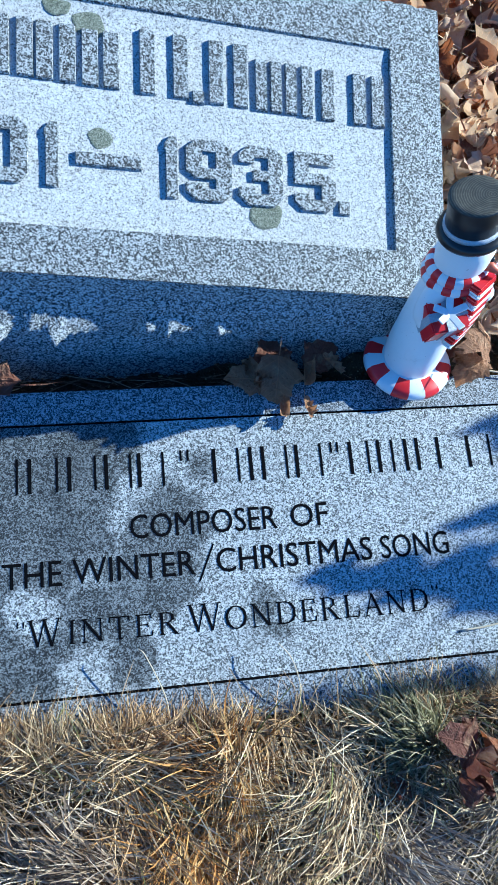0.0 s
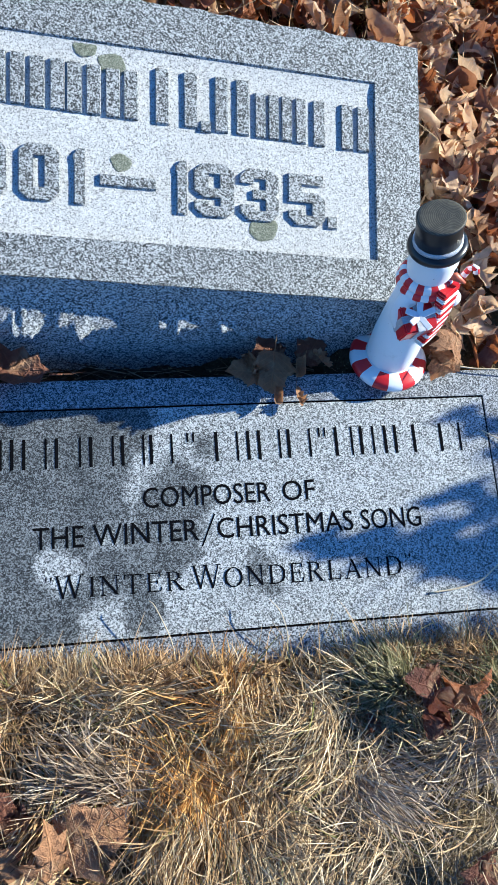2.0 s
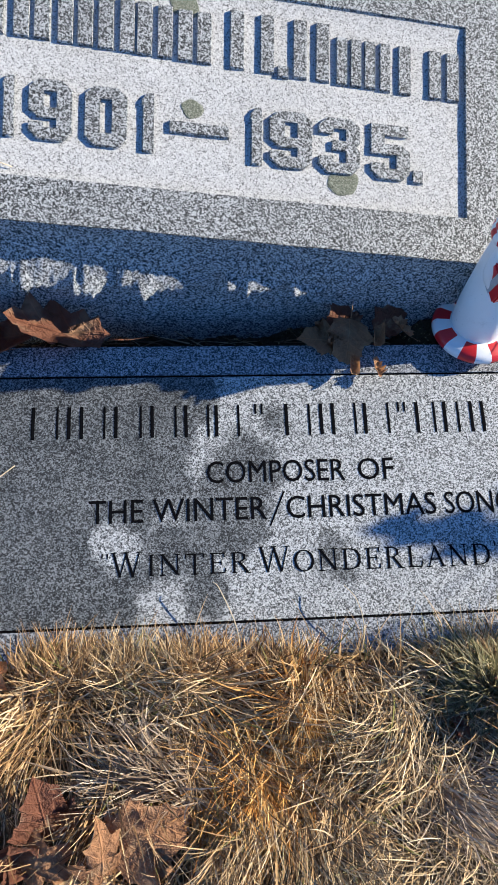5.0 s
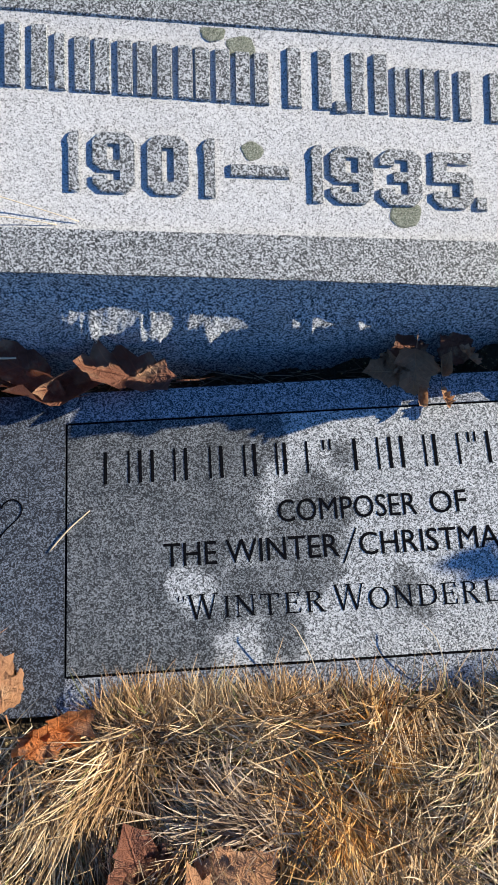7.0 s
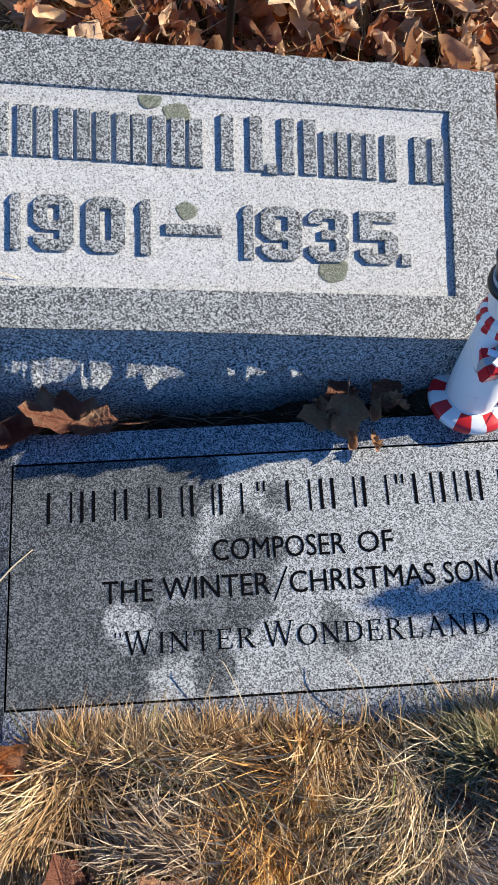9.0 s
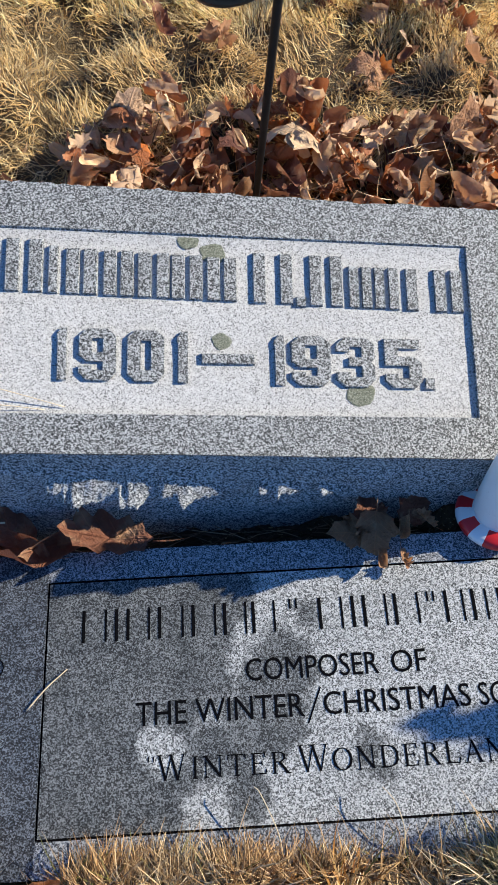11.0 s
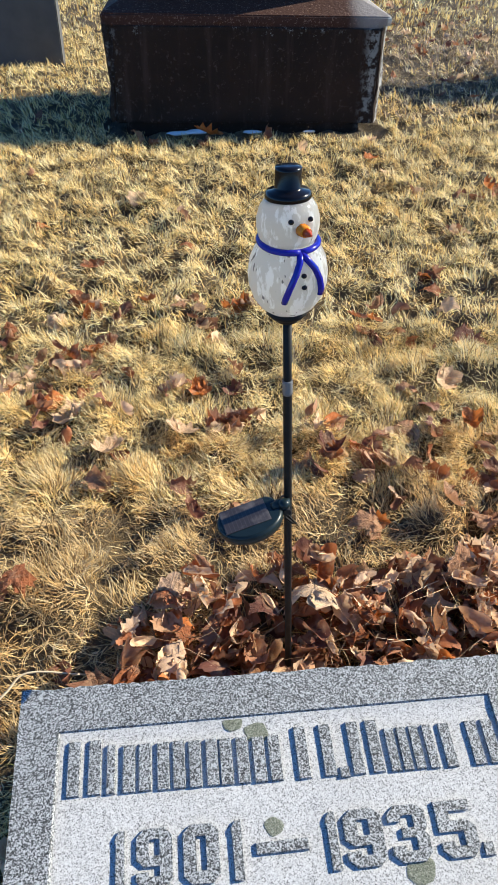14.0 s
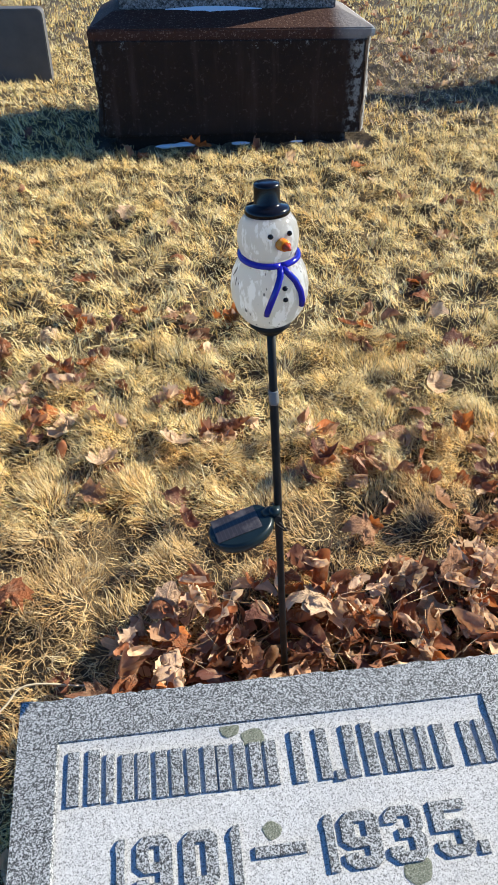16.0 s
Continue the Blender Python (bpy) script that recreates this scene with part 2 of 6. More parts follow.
def soil():
    m = Mat("thatch and soil", 0.95)
    n1, n2, n3 = m.noise(2.4, 4), m.noise(30, 5, 0.65), m.noise(260, 3)
    col = m.mix(n2, (0.016, 0.010, 0.006), (0.06, 0.040, 0.018))
    col = m.mix(m.step(n1, 0.35, 0.7), col, m.mix(n3, (0.06, 0.040, 0.018), (0.22, 0.155, 0.070)))
    col = m.mix(m.step(n3, 0.62, 0.75), col, (0.58, 0.46, 0.24))
    # away from the graves the turf is short and closed
    p = m.add("ShaderNodeSeparateXYZ")
    m.t.links.new(m.co, p.inputs[0])
    px, py = p.outputs[0], p.outputs[1]
    aside = m.math("SUBTRACT", m.math("ABSOLUTE", m.math("SUBTRACT", m.math("SUBTRACT", px, 0.45), m.math("MULTIPLY", py, 0.10))), m.math("MULTIPLY", m.math("MAXIMUM", py, 0.0), 0.33))
    aside = m.math("MAXIMUM", aside, m.math("SUBTRACT", 0.15, py))
    turf = m.mix(n3, (0.11, 0.075, 0.028), (0.38, 0.28, 0.115))
    turf = m.mix(m.math("MULTIPLY", m.step(n2, 0.44, 0.60), 0.8), turf, (0.07, 0.048, 0.020))
    col = m.mix(m.step(m.math("ADD", aside, m.math("MULTIPLY", n2, 0.3)), 1.05, 1.40), col, turf)
    m.color(col)
    m.bump(m.math("ADD", n2, n3), 0.7, 0.012)
    return m.m


M_SOIL = soil()


def leafy(name, by_object, fixed=None):
    m = Mat(name, 0.7)
    if by_object:
        f = m.add("ShaderNodeObjectInfo").outputs["Random"]
    else:
        f = m.add("ShaderNodeNewGeometry").outputs["Random Per Island"]
    if fixed is not None:
        v = m.add("ShaderNodeValue")
        v.outputs[0].default_value = fixed
        f = v.outputs[0]
    k = 1.0 if by_object else 14.0
    col = m.ramp(f, [(0.0, (0.17, 0.060, 0.036)), (0.10, (0.37, 0.165, 0.080)), (0.22, (0.23, 0.090, 0.050)), (0.37, (0.76, 0.53, 0.33)), (0.45, (0.38, 0.130, 0.045)), (0.57, (0.62, 0.42, 0.27)),
                      (0.64, (0.29, 0.130, 0.070)), (0.76, (0.46, 0.235, 0.115)), (0.86, (0.80, 0.56, 0.34)), (0.94, (0.60, 0.19, 0.04))], "CONSTANT")
    blot = m.step(m.noise(5.0 * k, 6, 0.7), 0.44, 0.66)
    col = m.mix(m.math("MULTIPLY", blot, 0.38), col, m.mix(1.0, col, (0.50, 0.40, 0.36), "MULTIPLY"))
    col = m.mix(m.math("MULTIPLY", m.step(m.noise(3.0 * k, 3), 0.5, 0.72), 0.35), col, (0.74, 0.52, 0.31))
    crease = m.noise(9.0 * k, 5, 0.6)
    if by_object:
        p = m.add("ShaderNodeSeparateXYZ")
        m.t.links.new(m.co, p.inputs[0])
        ax = m.math("ABSOLUTE", p.outputs[0])
        rib = m.math("SUBTRACT", 1.0, m.step(ax, 0.006, 0.018))
        herring = m.math("SINE", m.math("MULTIPLY", m.math("SUBTRACT", p.outputs[1], m.math("MULTIPLY", ax, 0.8)), 46.0))
        vein = m.math("MAXIMUM", rib, m.step(herring, 0.90, 0.985))
        col = m.mix(m.math("MULTIPLY", vein, 0.40), col, m.mix(1.0, col, (1.5, 1.45, 1.35), "MULTIPLY"))
        crease = m.math("ADD", crease, m.math("MULTIPLY", vein, 0.35))
    m.color(col)
    m.bump(crease, 0.6, 0.045 if by_object else 0.003)
    tr = m.add("ShaderNodeBsdfTranslucent")
    m.t.links.new(col, tr.inputs["Color"])
    mx = m.add("ShaderNodeMixShader")
    mx.inputs[0].default_value = 0.32
    m.t.links.new(m.b.outputs[0], mx.inputs[1])
    m.t.links.new(tr.outputs[0], mx.inputs[2])
    m.t.links.new(mx.outputs[0], m.t.nodes["Material Output"].inputs[0])
    return m.m


M_LEAF, M_LITTER = leafy("dry leaf", True), leafy("dry leaf litter", False)
LEAF_TONE = {"dark": leafy("dark brown leaf", True, 0.27), "rust": leafy("rust leaf", True, 0.50), "tan": leafy("tan leaf", True, 0.80), "pale": leafy("pale tan leaf", True, 0.90), "orange": leafy("orange leaf", True, 0.97), "grey": leafy("grey-brown leaf", True, 0.60), "purple": leafy("purple-brown leaf", True, 0.05), "brown": leafy("dull brown leaf", True, 0.78)}
def enamel():
    m = Mat("white enamel paint", 0.4)
    dirt = m.math("MAXIMUM", m.math("MULTIPLY", m.step(m.noise(420, 2), 0.71, 0.76), 0.7), m.math("MULTIPLY", m.step(m.noise(45, 6, 0.7), 0.58, 0.78), 0.25))
    m.color(m.mix(dirt, m.mix(m.noise(30, 3), (0.78, 0.78, 0.77), (0.83, 0.83, 0.83)), (0.24, 0.20, 0.15)))
    m.bump(m.noise(160, 4), 0.15, 0.001)
    return m.m


M_WHITE = enamel()
M_RED = plain("red enamel paint", (0.55, 0.015, 0.02), 0.35, vary=0.1)
M_BLACK = plain("black enamel paint", (0.010, 0.010, 0.012), 0.30, vary=0.2)
M_SILVER = plain("silver glitter band", (0.46, 0.48, 0.52), 0.5, 0.15, vary=0.35, scale=900, bump=0.5)
M_CARROT = plain("carrot orange paint", (0.50, 0.12, 0.055), 0.45, vary=0.25)
M_BOW = plain("silver white bow", (0.74, 0.75, 0.77), 0.45, 0.1, vary=0.15, scale=300)
M_STEEL = plain("black coated steel", (0.012, 0.012, 0.012), 0.55, vary=0.3, scale=120)
M_PLASTIC = plain("dark green-black plastic", (0.010, 0.018, 0.020), 0.3, vary=0.3, scale=50)
for m, shine in ((M_STEEL, 0.22), (M_PLASTIC, 0.3)):
    m.node_tree.nodes["Principled BSDF"].inputs["Specular IOR Level"].default_value = shine
M_TAPE = plain("clear tape", (0.16, 0.165, 0.17), 0.25)
M_NAVY = plain("cobalt blue glass", (0.010, 0.010, 0.30), 0.12)
M_GLOSS = plain("black glass", (0.006, 0.005, 0.006), 0.16)
M_GLOSS.node_tree.nodes["Principled BSDF"].inputs["Specular IOR Level"].default_value = 0.3
M_AMBER = plain("amber glass", (0.75, 0.24, 0.01), 0.12)
M_AMBERTIP = plain("dark amber glass", (0.42, 0.05, 0.01), 0.12)


def milk_glass():
    m = Mat("streaked milk glass", 0.12)
    mp = m.add("ShaderNodeMapping")
    mp.inputs["Scale"].default_value = (1, 1, 0.34)
    m.t.links.new(m.co, mp.inputs["Vector"])
    n = m.noise(120, 4, 0.6, mp.outputs[0])
    flecks = m.step(n, 0.50, 0.58)
    col = m.mix(flecks, (0.74, 0.72, 0.66), (0.97, 0.965, 0.93))
    col = m.mix(m.math("MULTIPLY", m.step(m.noise(150, 2, 0.5, mp.outputs[0]), 0.675, 0.70), 0.8), col, (0.06, 0.06, 0.06))
    m.color(col)
    m.put(m.b.inputs["Subsurface Weight"], 0.35)
    m.b.inputs["Subsurface Radius"].default_value = (0.02, 0.02, 0.02)
    m.b.inputs["Subsurface Scale"].default_value = 1.0
    m.put(m.b.inputs["Coat Weight"], 0.3)
    tr = m.add("ShaderNodeBsdfTranslucent")
    m.t.links.new(col, tr.inputs["Color"])
    mx = m.add("ShaderNodeMixShader")
    mx.inputs[0].default_value = 0.7
    m.t.links.new(m.b.outputs[0], mx.inputs[1])
    m.t.links.new(tr.outputs[0], mx.inputs[2])
    m.t.links.new(mx.outputs[0], m.t.nodes["Material Output"].inputs[0])
    m.bump(n, 0.15, 0.001)
    return m.m


M_MILK = milk_glass()


def solar_cell():
    m = Mat("solar cell", 0.3)
    w = m.add("ShaderNodeTexWave", Scale=70.0)
    m.t.links.new(m.co, w.inputs["Vector"])
    col = m.mix(m.step(w.outputs["Fac"], 0.9, 0.98), (0.035, 0.028, 0.027), (0.06, 0.05, 0.046))
    m.color(m.mix(m.step(m.noise(60, 4), 0.50, 0.75), col, (0.13, 0.110, 0.098)))
    return m.m


M_CELL = solar_cell()


# ---------------------------------------------------------------- mesh tools
def bm_mesh(name, bm, mats):
    me = bpy.data.meshes.new(name)
    bm.normal_update()
    bm.to_mesh(me)
    bm.free()
    for mt in mats if isinstance(mats, (list, tuple)) else [mats]:
        me.materials.append(mt)
    return me


def part(name, bm, material, parent=None, label="", smooth=False):
    """One bmesh as one object under a thing or a part."""
    me = bm if isinstance(bm, bpy.types.Mesh) else bm_mesh(name, bm, material)
    if isinstance(bm, bpy.types.Mesh) and not me.materials:
        me.materials.append(material)
    if smooth:
        me.polygons.foreach_set("use_smooth", [True] * len(me.polygons))
    ob = new(name, me)
    if parent:
        ob.parent = parent
    if label:
        tagged(ob, label)
    return ob


def thing(name, m, label, category, group="", kind=""):
    ob = new(name)
    ob.empty_display_size = 0.05
    ob.matrix_world = m
    return tagged(ob, label, category, group, kind)


def box(x0, x1, y0, y1, z0, z1, bm=None, bevel=0.0, m=None):
    own = bmesh.new()
    bmesh.ops.create_cube(own, size=1, matrix=Matrix.Translation(((x0 + x1) / 2, (y0 + y1) / 2, (z0 + z1) / 2)) @ Matrix.Diagonal((x1 - x0, y1 - y0, z1 - z0, 1)))
    if bevel:
        bmesh.ops.bevel(own, geom=own.edges[:], offset=bevel, segments=2, affect="EDGES", profile=0.6)
    if m:
        bmesh.ops.transform(own, matrix=m, verts=own.verts)
    return join(bm, own)


def join(bm, own, mat=None):
    if mat is not None:
        for f in own.faces:
            f.material_index = mat
    if bm is None:
        return own
    me = bpy.data.meshes.new("tmp")
    own.to_mesh(me)
    own.free()
    bm.from_mesh(me)
    bpy.data.meshes.remove(me)
    return bm


def lathe(profile, segs=32, m=None, bm=None, mat=None, cap=True, pick=None):
    """A solid of revolution from (radius, height) pairs."""
    own = bmesh.new()
    rings = [[own.verts.new((r * math.cos(a), r * math.sin(a), z)) for a in (2 * math.pi * i / segs for i in range(segs))] for r, z in profile]
    for k, (lo, hi) in enumerate(zip(rings, rings[1:])):
        for i in range(segs):
            f = own.faces.new((lo[i], lo[(i + 1) % segs], hi[(i + 1) % segs], hi[i]))
            f.smooth = True
            if pick:
                f.material_index = pick(k, i)
    if cap:
        own.faces.new(rings[0][::-1])
        own.faces.new(rings[-1])
    if m:
        bmesh.ops.transform(own, matrix=m, verts=own.verts)
    return join(bm, own, mat if not pick else None)


def tube(points, radius, segs=8, bm=None, mat=None, taper=1.0, pick=None):
    """A round bar along points."""
    own = bmesh.new()
    pts = [Vector(p) for p in points]
    rings = []
    side = None
    for i, p in enumerate(pts):
        d = (pts[min(i + 1, len(pts) - 1)] - pts[max(i - 1, 0)]).normalized()
        if side is None:
            side = d.orthogonal().normalized()
        side = (side - d * side.dot(d)).normalized()
        other = d.cross(side)
        r = radius * (1 + (taper - 1) * i / (len(pts) - 1))
        rings.append([own.verts.new(p + (side * math.cos(a) + other * math.sin(a)) * r) for a in (2 * math.pi * k / segs for k in range(segs))])
    for k, (lo, hi) in enumerate(zip(rings, rings[1:])):
        for i in range(segs):
            f = own.faces.new((lo[i], lo[(i + 1) % segs], hi[(i + 1) % segs], hi[i]))
            f.smooth = True
            if pick:
                f.material_index = pick(k, i)
    own.faces.new(rings[0][::-1])
    own.faces.new(rings[-1])
    bmesh.ops.recalc_face_normals(own, faces=own.faces[:])
    return join(bm, own, mat if not pick else None)


def ball(r, at, bm=None, mat=None, squash=(1, 1, 1), segs=20):
    own = bmesh.new()
    bmesh.ops.create_uvsphere(own, u_segments=segs, v_segments=segs // 2 + 2, radius=r, matrix=Matrix.Translation(at) @ Matrix.Diagonal((*squash, 1)))
    for f in own.faces:
        f.smooth = True
    return join(bm, own, mat)


def letters(body, x0, x1, y0, y1, depth, z, material, parent, name, fat=0.0):
    """Built-in font, fitted to a box in the plane of its parent."""
    cu = bpy.data.curves.new("writing", "FONT")
    cu.body, cu.extrude, cu.offset, cu.bevel_depth, cu.resolution_u = body, 0.5, fat, 0.0, 3
    tmp = bpy.data.objects.new("writing", cu)
    scene.collection.objects.link(tmp)
    dg = bpy.context.evaluated_depsgraph_get()
    me = bpy.data.meshes.new_from_object(tmp.evaluated_get(dg))
    bpy.data.objects.remove(tmp)
    co = np.empty(len(me.vertices) * 3)
    me.vertices.foreach_get("co", co)
    co = co.reshape(-1, 3)
    lo, hi = co.min(0), co.max(0)
    co = (co - lo) / (hi - lo)
    co = co * (x1 - x0, y1 - y0, depth) + (x0, y0, z)
    me.vertices.foreach_set("co", co.ravel())
    me.update()
    whole = bmesh.new()
    whole.from_mesh(me)
    bpy.data.meshes.remove(me)
    whole.verts.ensure_lookup_table()
    left, made = set(whole.verts), []
    while left:                                   # every character a piece of its own
        todo, isle = [left.pop()], []
        while todo:
            q = todo.pop()
            isle.append(q)
            for e in q.link_edges:
                o = e.other_vert(q)
                if o in left:
                    left.remove(o)
                    todo.append(o)
        own, at = bmesh.new(), {}
        for q in isle:
            at[q] = own.verts.new(q.co)
        for f in {f for q in isle for f in q.link_faces}:
            own.faces.new([at[q] for q in f.verts])
        made.append(part(name, own, material, parent))
    whole.free()
    return made


SERIF = {                                         # strokes: places and whether thick; feet: places of the serifs
    "I": (0.34, [((0.5, 0), (0.5, 1), 1)], [(0.5, 0), (0.5, 1)]),
    "N": (1.0, [((0.14, 0), (0.14, 1), 0), ((0.86, 0), (0.86, 1), 0), ((0.10, 1), (0.88, 0), 1)], [(0.14, 0), (0.12, 1), (0.86, 1)]),
    "T": (0.9, [((0.5, 0), (0.5, 1), 1), ((0, 0.975), (1, 0.975), 0), ((0.03, 1), (0, 0.76), 0), ((0.97, 1), (1, 0.76), 0)], [(0.5, 0)]),
    "E": (0.8, [((0.22, 0), (0.22, 1), 1), ((0.05, 0.975), (0.92, 0.975), 0), ((0.22, 0.52), (0.74, 0.52), 0), ((0.05, 0.025), (0.95, 0.025), 0), ((0.92, 1), (0.94, 0.78), 0), ((0.95, 0), (1, 0.24), 0), ((0.74, 0.42), (0.74, 0.62), 0)], []),
    "R": (0.95, [((0.20, 0), (0.20, 1), 1), ((0.05, 0.975), (0.5, 0.975), 0), ((0.5, 0.975), (0.72, 0.88), 0), ((0.72, 0.90), (0.72, 0.62), 1), ((0.72, 0.64), (0.5, 0.52), 0), ((0.5, 0.52), (0.2, 0.52), 0), ((0.46, 0.52), (0.90, 0), 1)],
          [(0.20, 0), (0.92, 0)]),
    "D": (1.0, [((0.18, 0), (0.18, 1), 1), ((0.04, 0.975), (0.5, 0.975), 0), ((0.5, 0.975), (0.78, 0.88), 0), ((0.76, 0.90), (0.92, 0.66), 1), ((0.92, 0.70), (0.92, 0.30), 1), ((0.92, 0.34), (0.76, 0.10), 1), ((0.78, 0.12), (0.5, 0.025), 0),
                ((0.5, 0.025), (0.04, 0.025), 0)], []),
    "L": (0.8, [((0.24, 0), (0.24, 1), 1), ((0.06, 0.025), (0.94, 0.025), 0), ((0.94, 0), (1, 0.28), 0)], [(0.24, 1)]),
    "A": (1.0, [((0.12, 0), (0.5, 1), 0), ((0.47, 1), (0.88, 0), 1), ((0.26, 0.34), (0.74, 0.34), 0)], [(0.12, 0), (0.88, 0)]),
    "W": (1.3, [((0.06, 1), (0.28, 0), 1), ((0.28, 0), (0.50, 1), 0), ((0.48, 1), (0.72, 0), 1), ((0.72, 0), (0.94, 1), 0)], [(0.06, 1), (0.49, 1), (0.94, 1)]),
    "O": (1.05, [((0.5 + 0.44 * math.sin(a * math.pi / 10), 0.5 + 0.49 * math.cos(a * math.pi / 10)), (0.5 + 0.44 * math.sin((a + 1.15) * math.pi / 10), 0.5 + 0.49 * math.cos((a + 1.15) * math.pi / 10)), 1 if a % 10 in (2, 3, 4, 5, 6, 7) else 0)
                 for a in range(20)], []),
}


def serif_line(body, x0, x1, y0, y1, thick, z, material, parent):
    """Capitals with thick and thin strokes and small feet, spread over a stretch."""
    wide = sum(SERIF[c][0] for c in body) + 0.24 * (len(body) - 1)
    unit, x = (x1 - x0) / wide, x0
    for c in body:
        w, strokes, feet = SERIF[c]
        bm = bmesh.new()
        todo = [((x + a[0] * w * unit, y0 + a[1] * (y1 - y0)), (x + b[0] * w * unit, y0 + b[1] * (y1 - y0)), 0.0023 if k else 0.0011) for a, b, k in strokes]
        todo += [((x + a * w * unit - 0.0027, y0 + b * (y1 - y0)), (x + a * w * unit + 0.0027, y0 + b * (y1 - y0)), 0.0009) for a, b in feet]
        for i, (a, b, k) in enumerate(todo):
            dx, dy = b[0] - a[0], b[1] - a[1]
            ln = math.hypot(dx, dy)
            nx, ny = -dy / ln * k / 2, dx / ln * k / 2
            if abs(dy) > abs(dx):                 # slanting strokes end level
                nx, ny = math.copysign(math.hypot(nx, ny) * ln / abs(dy), nx), 0.0
            ring = [(a[0] + nx, a[1] + ny), (a[0] - nx, a[1] - ny), (b[0] - nx, b[1] - ny), (b[0] + nx, b[1] + ny)]
            top = [bm.verts.new((px, py, z + thick + i * 0.00002)) for px, py in ring]
            low = [bm.verts.new((px, py, z)) for px, py in ring]
            bm.faces.new(top)
            for j in range(4):
                bm.faces.new((low[j], low[(j + 1) % 4], top[(j + 1) % 4], top[j]))
        part("letter", bm, material, parent)
        x += (w + 0.24) * unit


C, K = 0.22, 0.14
DIGITS = {
    "1": [[(0.1, 0), (1, 0), (1, 1), (0.45, 1), (0, 0.88), (0, 0.78), (0.1, 0.78)]],
    "0": [[(C, 0), (1 - C, 0), (1, K), (1, 1 - K), (1 - C, 1), (C, 1), (0, 1 - K), (0, K)], [(0.36, 0.21), (0.36, 0.79), (0.64, 0.79), (0.64, 0.21)]],
    "9": [[(C, 0), (1 - C, 0), (1, K), (1, 1 - K), (1 - C, 1), (C, 1), (0, 1 - K), (0, 0.48), (C, 0.36), (0.65, 0.36), (0.65, 0.19), (0.35, 0.19), (0.35, 0.27), (0, 0.27), (0, K)],
          [(0.35, 0.53), (0.35, 0.81), (0.65, 0.81), (0.65, 0.53)]],
    "3": [[(C, 0), (1 - C, 0), (1, K), (1, 0.42), (0.90, 0.5), (1, 0.58), (1, 1 - K), (1 - C, 1), (C, 1), (0, 1 - K), (0, 0.71), (0.34, 0.71), (0.34, 0.81), (0.66, 0.81), (0.66, 0.59), (0.32, 0.59), (0.32, 0.42),
           (0.66, 0.42), (0.66, 0.19), (0.34, 0.19), (0.34, 0.29), (0, 0.29), (0, K)]],
    "5": [[(C, 0), (1 - C, 0), (1, K), (1, 0.52), (1 - C, 0.64), (0.35, 0.64), (0.35, 0.81), (0.96, 0.81), (0.96, 1), (0, 1), (0, 0.45), (0.65, 0.45), (0.65, 0.19), (0.35, 0.19), (0.35, 0.28), (0, 0.28), (0, K)]],
}


def block_digit(ch, x0, x1, y0, y1, z0, z1, parent):
    """A heavy chamfered numeral standing up from the panel."""
    cu = bpy.data.curves.new("digit", "CURVE")
    cu.dimensions, cu.fill_mode, cu.extrude = "2D", "BOTH", 0.5
    for loop in DIGITS[ch]:
        sp = cu.splines.new("POLY")
        sp.points.add(len(loop) - 1)
        for q, (px, py) in zip(sp.points, loop):
            q.co = (px, py, 0, 1)
        sp.use_cyclic_u = True
    tmp = bpy.data.objects.new("digit", cu)
    scene.collection.objects.link(tmp)
    me = bpy.data.meshes.new_from_object(tmp.evaluated_get(bpy.context.evaluated_depsgraph_get()))
    bpy.data.objects.remove(tmp)
    for q in me.vertices:
        # the foot is a little wider than the face
        low = q.co.z < 0
        gx, gy = (1 + 0.0014 / (x1 - x0), 1 + 0.0016 / (y1 - y0)) if low else (1, 1)
        q.co = (x0 + (x1 - x0) * (0.5 + (q.co.x - 0.5) * gx), y0 + (y1 - y0) * (0.5 + (q.co.y - 0.5) * gy), z0 if low else z1)
    me.materials.clear()
    return part("digit", me, M_BEVEL, parent)


def drafted_bar(name, x0, x1, y0, y1, parent):
    """A bar that stands up from the panel, its foot wider than its face."""
    bm = bmesh.new()
    f = 0.0010
    lo = [bm.verts.new(p) for p in ((x0 - 0.0002, y0 - f, -0.0041), (x1 + f, y0 - f, -0.0041), (x1 + f, y1 + f, -0.0041), (x0 - 0.0002, y1 + f, -0.0041))]
    hi = [bm.verts.new(p) for p in ((x0, y0, -0.0009), (x1, y0, -0.0009), (x1, y1, -0.0009), (x0, y1, -0.0009))]
    bm.faces.new(hi)
    for i in range(4):
        bm.faces.new((lo[i], lo[(i + 1) % 4], hi[(i + 1) % 4], hi[i]))
    return part(name, bm, M_BEVEL, parent)


def soup(name, verts, tris, material, label, category, kind="stuff"):
    """One mesh from arrays of places and triangles."""
    me = bpy.data.meshes.new(name)
    me.vertices.add(len(verts))
    me.vertices.foreach_set("co", np.asarray(verts, np.float32).ravel())
    me.loops.add(tris.size)
    me.loops.foreach_set("vertex_index", tris.astype(np.int32).ravel())
    me.polygons.add(len(tris))
    me.polygons.foreach_set("loop_start", np.arange(0, tris.size, 3, dtype=np.int32))
    me.polygons.foreach_set("loop_total", np.full(len(tris), 3, np.int32))
    me.polygons.foreach_set("use_smooth", np.ones(len(tris), bool))
    me.update(calc_edges=True)
    me.materials.append(material)
    return tagged(new(name, me), label, category, "", kind)


# ---------------------------------------------------------------- ground
LED_X0, LED_X1, LED_Y0, LED_Y1 = -0.80, 0.645, -0.272, 0.032   # the ledger in its own plane


def smooth(a):
    a = np.clip(a, 0, 1)
    return a * a * (3 - 2 * a)


